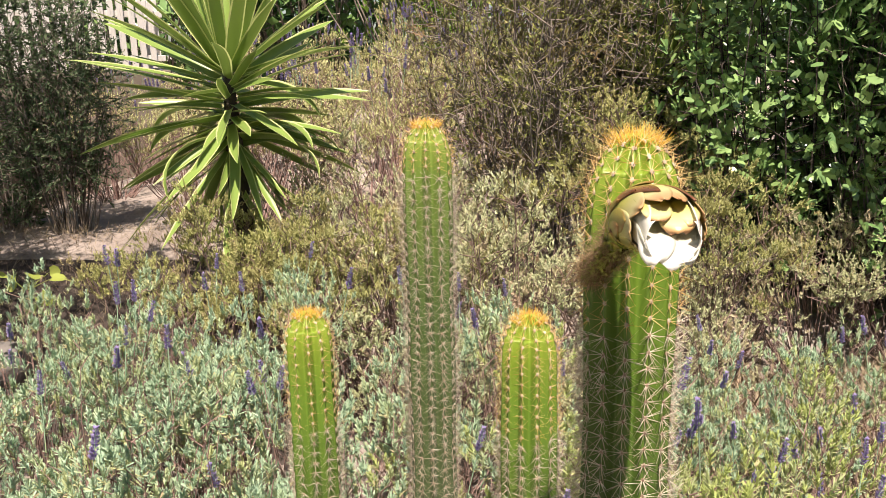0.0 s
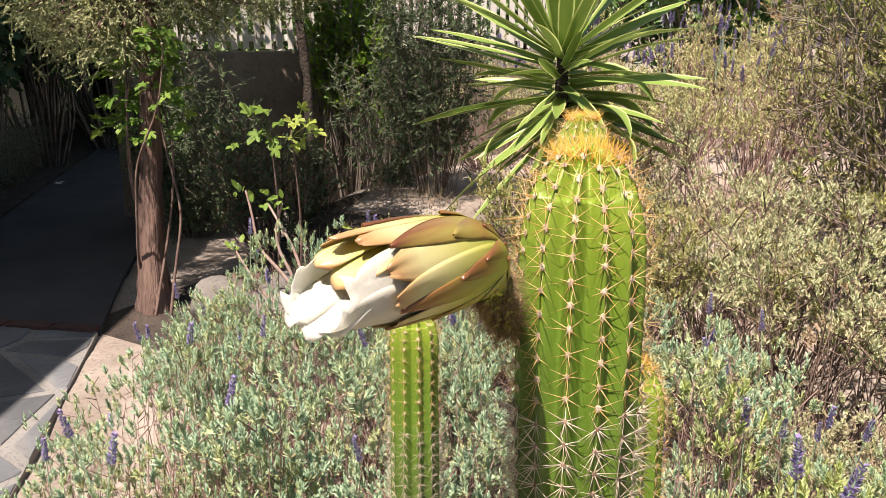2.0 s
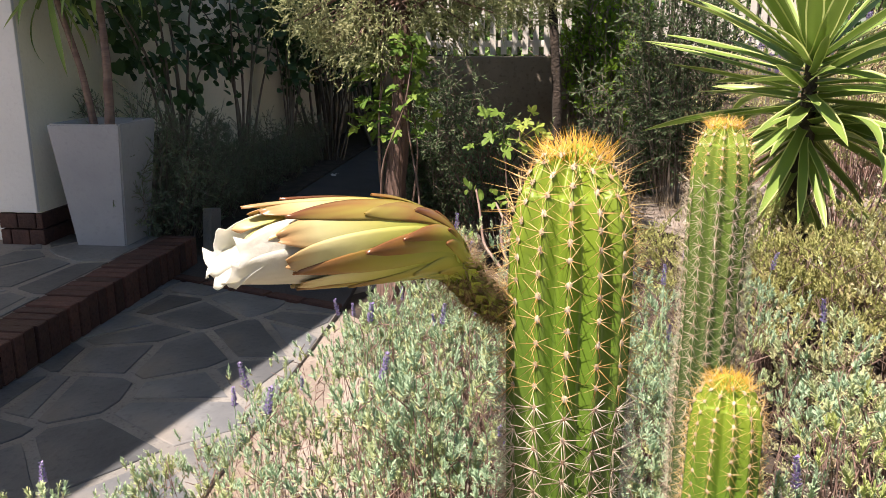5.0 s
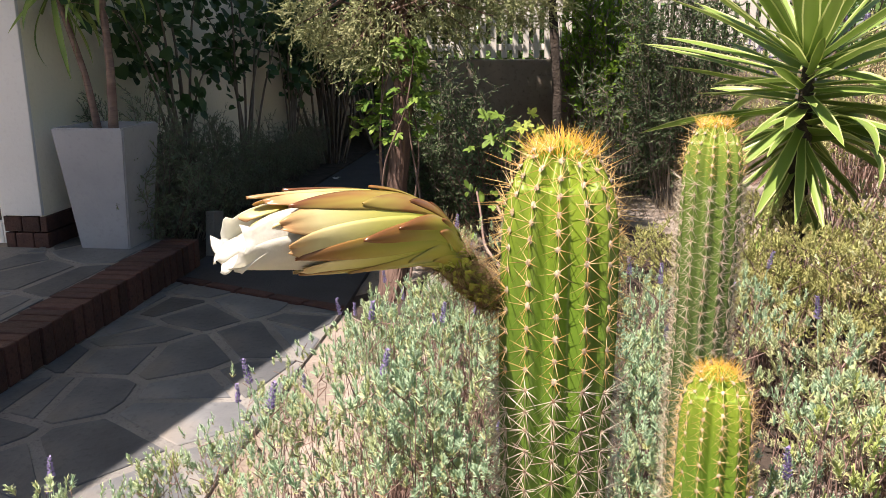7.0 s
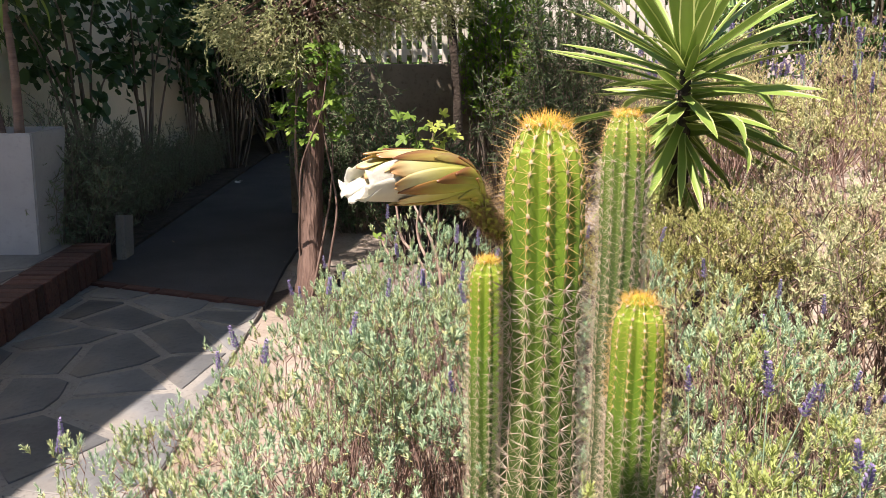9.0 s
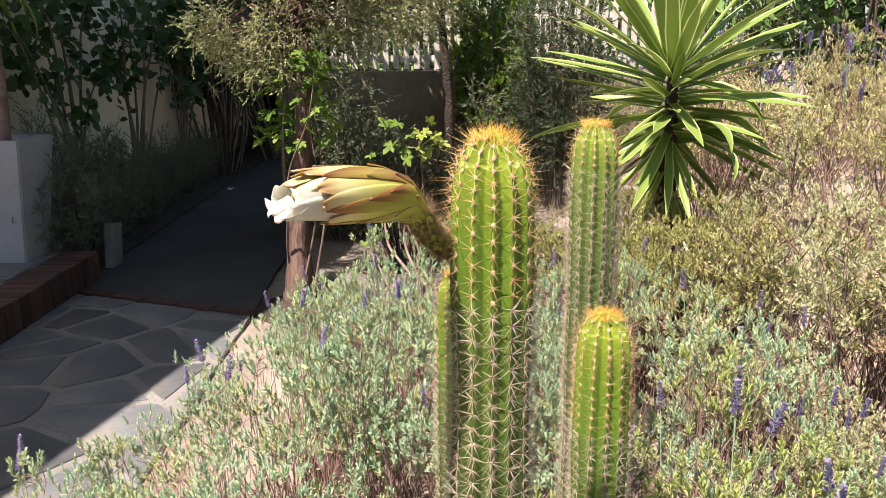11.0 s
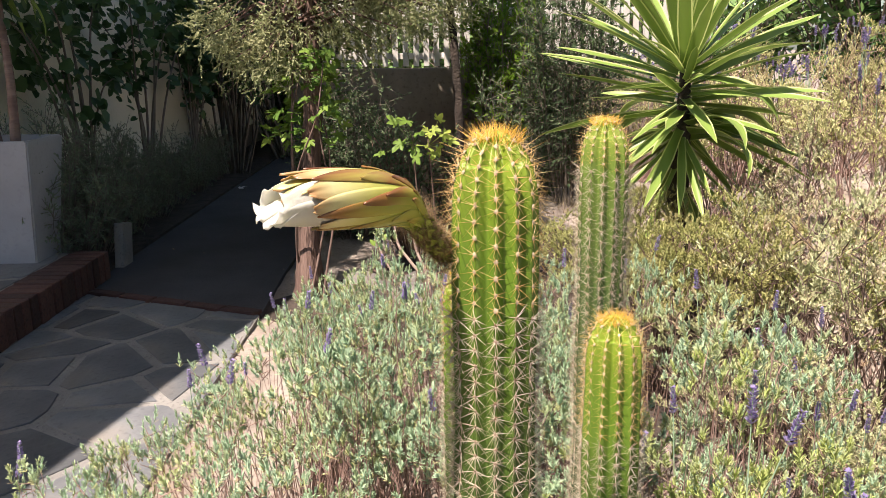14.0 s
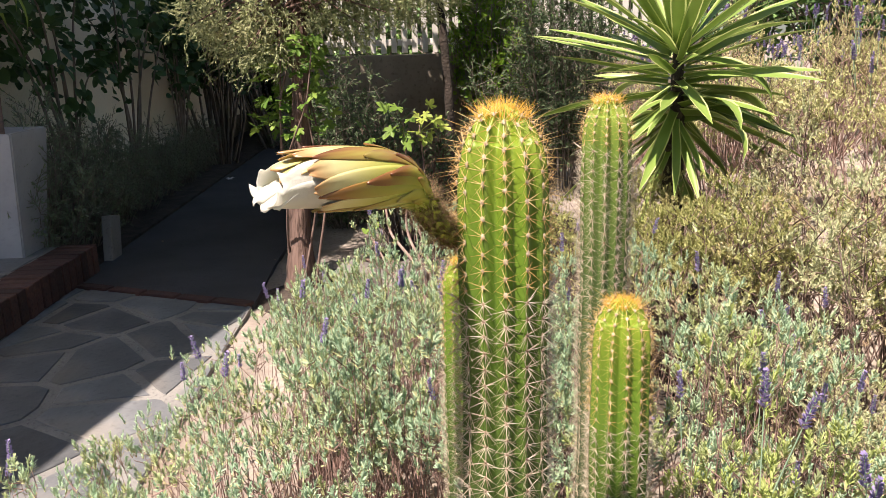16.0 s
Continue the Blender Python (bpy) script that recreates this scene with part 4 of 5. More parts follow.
VAR = [yucca_leaf(L, W, bend, True, k) for k, (L, W, bend) in enumerate(((0.62, 0.058, 0.05), (0.60, 0.055, 0.16), (0.62, 0.057, 0.30), (0.50, 0.072, 1.5), (0.56, 0.052, 0.10), (0.46, 0.050, 0.2), (0.52, 0.074, 2.2)))]
PLAIN = [yucca_leaf(L, 0.036, bend, False, 20 + k) for k, (L, bend) in enumerate(((0.55, 0.5), (0.52, 0.9), (0.48, 1.3), (0.42, 0.3)))]


def rosette(owner, at, count, lo, hi, drop, meshes, seed, r=0.03, size=1.0):
    """Sword leaves round a stem, from upright in the heart to hanging below."""
    rnd = random.Random(seed)
    for i in range(count):
        q = (i + 0.5) / count
        e = hi + (lo - hi) * q ** 0.75 + rnd.uniform(-7, 7)
        a = i * 137.5 + rnd.uniform(-14, 14)
        z = -drop * max(0, q - 0.25) / 0.75
        pick = rnd.randrange(len(meshes)) if q < 0.55 or rnd.random() < 0.4 else min(2 + rnd.randrange(2), len(meshes) - 1)
        ob = child("leaf", meshes[pick], owner)
        ob.matrix_local = Matrix.Translation(at) @ pose(0, 0, z, 0, 0, a) @ pose(r, 0, 0, 0, -e, 0) @ pose(0, 0, 0, rnd.uniform(-16, 16)) @ Matrix.Scale(size * rnd.uniform(0.82, 1.08), 4)


def yucca(at, h, label, seed, size=1.0, crown=34, clothed=84, skirt=16, drop=0.38):
    """A trunk that ends in an upright rosette, with stiff spreading leaves below it and a dense hanging skirt."""
    rnd = random.Random(seed)
    ob = thing("yucca", at, label, "yucca")
    v = sweep([(0, 0, -0.05), (0.01, 0, h * 0.5), (0, 0.01, h)], [0.06, 0.05, 0.02], 12, 0.08, seed)
    child("trunk", mesh_of("trunk", [(*v, 0)], MULCH_AND_SHADE), ob, "short dark trunk")
    for i in range(crown + clothed + skirt):
        roll = rnd.uniform(-14, 14) if i < crown else rnd.uniform(-46, 46)
        if i < crown:
            q = (i + 0.5) / crown
            e, z, k, me = 88 - 66 * q ** 0.85 + rnd.uniform(-6, 6), h - 0.03 * q, rnd.uniform(0.82, 1.06), VAR[rnd.choice((0, 1, 4))]
        elif i < crown + clothed:
            q = (i - crown + 0.5) / clothed
            e, z, k, me = 24 - 62 * q + rnd.uniform(-12, 12), h - 0.04 - 0.8 * drop * q, rnd.uniform(0.62, 1.0), VAR[rnd.choice((0, 1, 1, 2, 4, 5))]
            if rnd.random() < 0.09:
                e, k, me = 10 + rnd.uniform(-15, 12), rnd.uniform(0.8, 0.95), VAR[rnd.choice((3, 6))]
        else:
            q = (i - crown - clothed + 0.5) / skirt
            e, z, k, me = -28 - 34 * q + rnd.uniform(-12, 12), h - 0.26 - drop * q, rnd.uniform(0.55, 0.85), VAR[rnd.choice((0, 1, 4))]
        leaf = child("leaf", me, ob)
        leaf.matrix_local = pose(0, 0, z, 0, 0, i * 137.5 + rnd.uniform(-20, 20)) @ pose(0.035, 0, 0, 0, -e, 0) @ pose(0, 0, 0, roll) @ Matrix.Scale(size * k, 4)
    return ob


yucca((-0.885, 3.34, 0.0), 1.28, "variegated yucca with cream-edged sword leaves", 5)
yucca((0.98, 4.0, rise(0.98, 4.0)), 0.85, "small pale yucca under a twiggy shrub", 8, 0.8, 18, 30, 10, 0.4)


def planter():
    c = plan(0.14, 0.365)
    ob = thing("planter", (c.x, c.y, 0.162), "tall tapered pale concrete planter on the porch", "planter", turn=TURN)
    bm = bmesh.new()
    b, t, h, w = 0.15, 0.216, 0.715, 0.03
    rings = []
    for half, z in ((b, 0.0), (t, h), (t - w, h), (t - w - 0.01, h - 0.06)):
        rings.append([bm.verts.new((sx * half, sy * half, z)) for sx, sy in ((-1, -1), (1, -1), (1, 1), (-1, 1))])
    for ra, rb in zip(rings, rings[1:]):
        for k in range(4):
            j = (k + 1) % 4
            bm.faces.new((ra[k], ra[j], rb[j], rb[k]))
    bm.faces.new(rings[0][::-1]), bm.faces.new(rings[-1])
    bmesh.ops.bevel(bm, geom=[e for e in bm.edges], offset=0.008, segments=2, affect="EDGES")
    part("pot", bm, POT, ob, "scuffed pale grey pot")
    bm = bmesh.new()
    box(bm, -0.165, -0.165, h - 0.075, 0.165, 0.165, h - 0.045, 0.004)
    part("soil", bm, SOIL, ob, "dark potting soil")
    pl = thing("cane_yucca", (c.x, c.y, 0.162 + h - 0.05), "two-stemmed cane yucca growing in the planter", "yucca", turn=TURN)
    for k, (x0, y0, x1, y1, hh, r) in enumerate(((-0.06, 0.02, -0.24, 0.0, 0.98, 0.016), (0.05, -0.02, 0.02, 0.05, 1.15, 0.021))):
        v = sweep([(x0, y0, -0.03), (x0 * 0.7 + x1 * 0.3 + 0.015, (y0 + y1) / 2, hh * 0.35), (x0 * 0.3 + x1 * 0.7 - 0.01, y1, hh * 0.7), (x1, y1, hh)], [r * 1.35, r, r * 0.9, r * 0.85], 12, 0.05, 30 + k)
        child("cane", mesh_of("cane", [(*v, 0)], CANE), pl, "ringed pinkish brown cane")
        rosette(pl, Vector((x1, y1, hh)), 34, -60, 80, 0.22, PLAIN, 40 + k, 0.02, 0.95)


planter()


# ---- shrubs ----
FINE = dict(stems=60, side=4, shoot=0.038, per=16, leaf=0.0130, wide=0.40, tilt=(0.4, 1.0), tuft=0.30, twig=0.0034, dome=0.5, low=0.68, wild=0.5, shoot_wood=False, bunch=4, fan=0.6, reach=0.09, clumps=20, crook=0.05)
OLIVE_M = bush_meshes("olive_shrub", (31, 32, 33), OLIVE, TWIG, R=0.40, H=0.75, **{**FINE, "low": 0.80, "dome": 0.30, "wild": 0.35, "bunch": 5})
RUSSET_M = bush_meshes("russet_shrub", (34, 35, 36), RUSSET, TWIG, R=0.42, H=0.75, **FINE)
for n, (x, y, s, kind) in enumerate((
        (-1.00, 2.96, 0.94, 0), (-0.74, 2.92, 0.98, 0), (-0.50, 2.95, 1.00, 0), (-0.22, 2.80, 1.05, 0), (0.0, 2.85, 1.22, 1), (0.16, 2.62, 1.18, 1), (0.45, 2.70, 1.15, 1), (0.72, 2.95, 0.88, 1),
        (1.02, 3.06, 0.94, 0), (1.38, 2.98, 0.92, 1), (1.75, 3.0, 0.90, 1), (2.1, 2.9, 0.85, 1), (0.28, 2.15, 0.80, 1), (-0.05, 2.28, 0.75, 1), (0.62, 2.2, 0.72, 1),
        (0.0, 3.4, 1.15, 1), (-0.35, 3.6, 1.2, 1), (0.70, 3.28, 1.30, 0), (1.9, 2.2, 0.7, 0))):
    m = (RUSSET_M if kind else OLIVE_M)[n % 3]
    place_bush("shrub", m, (x, y, rise(x, y)), "dense brownish green shrub with twiggy stems" if kind else "low olive-green shrub with small leaves", "shrub", "low shrubs behind the lavender", 57 * n, s)

# lavender bank that rises behind the yucca
BANK = bush_meshes("bank_lavender", (41, 42), BANK_LEAF, STEM, R=0.45, H=0.8, stems=60, side=4, shoot=0.045, per=12, leaf=0.0175, wide=0.40, tilt=(0.4, 1.0), tuft=0.35, shoot_wood=False, bunch=3, fan=0.6, reach=0.08, twig=0.004, dome=0.42, low=0.6, wild=0.4, clumps=20, crook=0.05)
rnd = random.Random(9)
for n in range(28):
    x, y = -2.2 + 0.62 * (n % 7) + rnd.uniform(-0.15, 0.15), 4.3 + 0.6 * (n // 7) + rnd.uniform(-0.15, 0.15)
    if math.hypot(x - 0.5, y - 4.0) < 0.7 or math.hypot(x + 2.3, y - 4.5) < 0.7 or x > 1.1:
        continue
    ob = place_bush("lavender_bush", BANK[n % 2], (x, y, rise(x, y)), "grey-green lavender bush on the rising bank", "lavender", "lavender bank", 71 * n, rnd.uniform(0.85, 1.1))
    for _ in range(12):
        a, r = rnd.uniform(0, 6.28), rnd.uniform(0.0, 0.4)
        sp = child("flower_spike", SPIKES[rnd.randrange(3)], ob, "purple lavender flower head")
        sp.matrix_local = pose(r * math.cos(a), r * math.sin(a), 0.78 * (1 - 0.42 * (r / 0.45) ** 2.4), rnd.uniform(-14, 14), rnd.uniform(-14, 14), 0) @ Matrix.Scale(1.3, 4)


def big_shrub(name, at, label, category, leaf_m, twig_m, seed, squash=1.0, turn=0.0, **kw):
    wood, leaves = bush_pieces(seed, squash=squash, **kw)
    return place_bush(name, (mesh_of("stems", wood, twig_m), mesh_of("foliage", leaves, leaf_m)), at, label, category, "", turn, 1.0)


for k, (x, y, h, R) in enumerate(((0.40, 3.75, 2.2, 0.62), (0.98, 4.35, 2.3, 0.6))):
    big_shrub("twiggy_shrub", (x, y, rise(x, y)), "tall shrub with many bare brown twigs and yellow-green tips", "shrub", SHRUB_GREEN, GREY_BARK, 51 + k, R=R, H=h, stems=56, side=26, shoot=0.075, per=12, leaf=0.024, wide=0.34, twig=0.0055, dome=0.3, low=0.25, wild=0.8, up=0.5, crook=0.13, bunch=2, reach=0.17, tuft=0.4, fan=0.7)
big_shrub("camellia", (1.64, 3.62, rise(1.64, 3.62)), "dense shrub with glossy dark green leaves", "shrub", GLOSSY, MULCH_AND_SHADE, 61, R=0.78, H=2.2, stems=110, side=24, shoot=0.09, per=5, leaf=0.046, wide=0.52, template=BLUNT, twig=0.005, dome=0.25, low=0.03, wild=1.0, up=0.2, base=0.6, shoot_wood=False, crook=0.12, bunch=2, reach=0.12, tuft=0.5)
big_shrub("camellia", (3.1, 4.3, rise(3.1, 4.3)), "dense shrub with glossy dark green leaves", "shrub", GLOSSY, MULCH_AND_SHADE, 62, R=1.0, H=2.5, stems=100, side=14, shoot=0.12, per=5, leaf=0.07, wide=0.55, template=BLUNT, twig=0.006, dome=0.35, low=0.05, wild=1.0, up=0.3, base=0.6, shoot_wood=False, crook=0.12, bunch=2, reach=0.15, tuft=0.5)
big_shrub("oleander", (1.80, 3.20, rise(1.80, 3.20)), "oleander with long narrow green leaves", "shrub", OLEANDER, GREY_BARK, 63, R=0.42, H=1.75, stems=60, side=10, shoot=0.18, per=9, leaf=0.085, wide=0.17, twig=0.006, dome=0.2, low=0.62, wild=0.6, crook=0.08)
big_shrub("oleander", (1.15, 4.55, rise(1.15, 4.55)), "oleander with long narrow green leaves", "shrub", OLEANDER, GREY_BARK, 59, R=0.6, H=1.9, stems=70, side=14, shoot=0.2, per=8, leaf=0.09, wide=0.22, twig=0.007, dome=0.2, low=0.05, wild=0.8)
big_shrub("conifer", (-2.10, 4.35, rise(-2.10, 4.35) - 0.03), "tall narrow dark conifer shrub", "conifer", CONIFER, GREY_BARK, 64, R=0.30, H=1.55, stems=64, side=16, shoot=0.15, per=13, leaf=0.036, wide=0.28, twig=0.004, dome=0.3, low=0.20, wild=1.0, up=0.0, droop=0.15)
big_shrub("conifer", (-2.50, 4.45, rise(-2.50, 4.45) - 0.03), "low dark wispy conifer shrub", "conifer", CONIFER, GREY_BARK, 65, R=0.32, H=0.88, stems=40, side=11, shoot=0.14, per=12, leaf=0.036, wide=0.28, twig=0.005, dome=0.3, low=0.08, wild=1.0, up=0.0, droop=0.15)
big_shrub("brown_bush", (-2.95, 3.85, 0.0), "tangled brown-stemmed bush in the shade", "bush", CONIFER, BARK, 68, R=0.45, H=0.85, stems=60, side=12, shoot=0.13, per=8, leaf=0.040, wide=0.35, twig=0.007, dome=0.35, low=0.3, wild=0.9)
big_shrub("conifer", (-3.85, 4.10, 0.0), "dark conifer shrub by the garden wall", "conifer", CONIFER, GREY_BARK, 69, R=0.45, H=1.15, stems=70, side=20, shoot=0.15, per=12, leaf=0.040, wide=0.28, twig=0.005, dome=0.3, low=0.08, wild=1.0, up=0.0, droop=0.15)
big_shrub("bright_bush", (-3.40, 5.30, 0.0), "bush with bright green sunlit leaves", "shrub", BRIGHT, GREY_BARK, 66, R=0.36, H=2.1, stems=70, side=12, shoot=0.12, per=6, leaf=0.055, wide=0.5, template=OVAL, twig=0.010, dome=0.3, low=0.45, wild=0.7)
big_shrub("bright_bush", (0.05, 7.6, 0.5), "far tree with bright green leaves", "tree", BRIGHT, GREY_BARK, 67, R=1.5, H=3.4, stems=110, side=10, shoot=0.2, per=6, leaf=0.10, wide=0.5, twig=0.014, dome=0.3, low=0.2, wild=0.8)
for k, (x, y) in enumerate(((-9.5, 9.5), (-7.6, 8.6), (-5.6, 8.4), (-3.8, 9.4), (-1.7, 9.6), (1.9, 8.2), (3.9, 7.0), (5.2, 5.2), (5.6, 3.0))):
    big_shrub("hedge_tree", (x, y, rise(x, y) - 0.1), "dense dark green tree behind the garden", "tree", GLOSSY if k % 2 else OLEANDER, GREY_BARK, 71 + k, R=1.4, H=2.9, stems=100, side=11, shoot=0.25, per=6, leaf=0.15, wide=0.5, twig=0.02, dome=0.3, low=0.05, wild=0.9, up=0.3)


# ---- the tree by the path ----


def path_tree():
    g = np.random.default_rng(81)
    ob = thing("tree", (-2.85, 2.86, 0), "tree with fibrous reddish bark and hanging juniper-like sprays", "tree")
    v = sweep([(0, 0, -0.1), (0.0, 0.0, 0.15), (0.03, 0.02, 0.6), (0.06, 0.05, 1.1), (0.07, 0.06, 1.6), (0.1, 0.1, 2.4)], [0.085, 0.058, 0.046, 0.042, 0.036, 0.026], 18, 0.07, 81)
    child("trunk", mesh_of("trunk", [(*v, 0)], BARK), ob, "reddish brown fibrous trunk")
    n = 260
    a, q = g.uniform(0, 6.28, n), np.sqrt(g.uniform(0.02, 1, n))
    c = np.stack([1.4 * q * np.cos(a) + 0.2, 1.0 * q * np.sin(a) + 0.2, 1.24 + 0.25 * q + 1.0 * g.uniform(0, 1, n) ** 1.4], 1)
    t, e = g.uniform(-0.42, 0.9, 80), g.uniform(-0.3, 0.3, 80)
    c[:80] = np.stack([0.74 * t - 0.67 * e, 0.67 * t + 0.74 * e, 1.26 + 0.30 * np.maximum(t, 0) + g.uniform(0, 0.28, 80)], 1)
    c[80:, 2] += 0.35
    root = np.stack([0 * a, 0 * a, np.clip(c[:, 2] - 0.05 + 0.15 * q, 1.2, 2.3)], 1)
    mid = (root + c) / 2 + [0, 0, 0.10]
    wood = [(*rods(root, mid, 0.009, 0.006, 5), 0), (*rods(mid, c, 0.006, 0.003, 5), 0)]
    child("branchwork", mesh_of("branchwork", wood, BARK), ob, "thin brown limbs")
    m = 27
    at = np.repeat(c, m, 0) + g.normal(size=(n * m, 3)) * [0.045, 0.045, 0.05]
    d = unit(np.repeat(unit(c - root), m, 0) * 0.5 + g.normal(size=at.shape) * 0.6 + [0, 0, -0.35])
    ln = g.uniform(0.04, 0.10, len(at))
    pieces = [shoots_to_leaves(g, at, d, ln, 13, 0.018, 0.42, NEEDLE, (0.25, 0.7), 0.08)]
    # second order of fine sprays
    f = g.uniform(0.3, 1, len(at))
    at2 = at + d * (f * ln)[:, None]
    d2 = unit(d + 0.7 * g.normal(size=at2.shape) + [0, 0, -0.2])
    pieces.append(shoots_to_leaves(g, at2, d2, g.uniform(0.03, 0.06, len(at2)), 11, 0.017, 0.42, NEEDLE, (0.25, 0.7), 0.08))
    child("foliage", mesh_of("foliage", [(*p, 0) for p in pieces], JUNIPER), ob, "olive-green hanging sprays")
    # creeper on the trunk
    cr = thing("creeper", (-2.82, 2.88, 0), "creeper with lobed yellow-green leaves climbing the trunk", "creeper")
    for s in range(5):
        w = g.uniform(0, 6.28)
        pts = [(0.10 * math.cos(w + 0.7 * i) + 0.03 * g.normal() + 0.05 * i * (s % 2), 0.10 * math.sin(w + 0.7 * i) - 0.03 * i * (s % 2), -0.03 + 0.26 * i) for i in range(6)]
        child("vine", mesh_of("vine", [(*sweep(pts, [0.008, 0.007, 0.006, 0.005, 0.004, 0.003], 6, 0.05, s), 0)], TWIG), cr, "thin brown vine")
    n = 220
    a = g.uniform(0, 6.28, n)
    z = g.uniform(0.86, 1.36, n)
    r = 0.08 + np.abs(g.normal(size=n)) * 0.085
    at = np.stack([r * np.cos(a) + 0.12 * (a > 4.5), r * np.sin(a), z], 1)
    d = unit(np.stack([np.cos(a), np.sin(a), np.full(n, -0.35)], 1) + 0.5 * g.normal(size=(n, 3)))
    size = g.uniform(0.042, 0.07, n)
    child("foliage", mesh_of("foliage", [(*scatter(LOBED, at, d, np.tile([0, 0, 1.0], (n, 1)) + 0.5 * g.normal(size=(n, 3)), size, size), 0)], CREEPER), cr, "lobed green leaves")


path_tree()


def shade_tree():
    """A slim tree; its unseen crown is added to shade the garden wall and the ground before it."""
    g = np.random.default_rng(83)
    ob = thing("tree", (-3.35, 4.70, 0), "slim dark-barked tree with an added crown that shades the garden wall", "tree")
    child("trunk", mesh_of("trunk", [(*sweep([(0, 0, -0.1), (0.03, 0, 0.8), (-0.02, -0.05, 1.6), (0.0, -0.2, 2.5)], [0.040, 0.032, 0.028, 0.02], 12, 0.06, 83), 0)], MULCH_AND_SHADE), ob, "slim dark trunk")
    n = 580
    s = g.uniform(-1.1, 1.5, n)
    c = np.stack([0.64 * s - 0.82, 0.768 * s - 1.12 + g.uniform(-0.34, 0.30, n), g.uniform(2.3, 2.75, n)], 1)
    root = np.stack([np.clip(c[:, 0], -0.6, 0.8) * 0.4, c[:, 1] * 0.4 - 0.05, np.full(n, 2.35)], 1)
    child("branchwork", mesh_of("branchwork", [(*rods(root, c, 0.012, 0.004, 4), 0)], GREY_BARK), ob, "thin dark branches")
    at = np.repeat(c, 9, 0) + g.normal(size=(n * 9, 3)) * 0.09
    size = g.uniform(0.06, 0.11, len(at))
    child("foliage", mesh_of("foliage", [(*scatter(OVAL, at, g.normal(size=at.shape) + [0, 0, -0.3], g.normal(size=at.shape) * 0.6 + [0, 0, 1.0], size, size * 0.6), 0)], OLEANDER), ob, "unseen leafy crown added to cast shade")


shade_tree()


def shoot_plant(at, tip, n, size, spread, mat, template, label, seed, stem=0.006):
    """A bare shoot that carries a few large leaves at its end."""
    g = np.random.default_rng(seed)
    ob = thing("sapling", at, label, "sapling")
    t = np.array(tip) - np.array(at)
    child("shoot", mesh_of("shoot", [(*sweep([(0, 0, -0.03), t * 0.5 + [0.03, 0.02, 0.03], t], [stem, stem * 0.8, stem * 0.5], 6, 0.05, seed), 0)], TWIG), ob, "thin bare shoot")
    off = g.normal(size=(n, 3)) * spread
    d = unit(off * [1, 1, 0.3] + 0.02 * g.normal(size=(n, 3)) + [0.02, -0.03, -0.02])
    s = g.uniform(0.75, 1.15, n) * size
    p = t + off
    facing = np.array([0.25, -0.55, 0.8]) + 0.35 * g.normal(size=(n, 3))
    one = [scatter(template, p[i:i + 1], d[i:i + 1], facing[i:i + 1], s[i:i + 1], s[i:i + 1]) for i in range(n)]
    for v in one:
        child("leaf", mesh_of("leaf", [(*v, 0)], mat), ob)
    child("leaf_stalk", mesh_of("leaf_stalk", [(*rods(np.repeat([t * 0.97], n, 0), p, 0.0015, 0.001), 0)], mat), ob)


shoot_plant((-1.98, 2.95, 0), (-1.80, 2.76, 0.95), 14, 0.052, 0.046, LIME, LOBED, "sapling with lobed lime-green leaves", 91)
shoot_plant((-2.25, 3.1, 0), (-2.12, 2.98, 0.92), 8, 0.07, 0.06, CREEPER, LOBED, "sapling with lobed green leaves", 92)
shoot_plant((-1.72, 3.10, 0), (-1.69, 3.08, 0.44), 6, 0.062, 0.055, LIME, HEART, "shoot with round lime-green leaves", 93, 0.009)


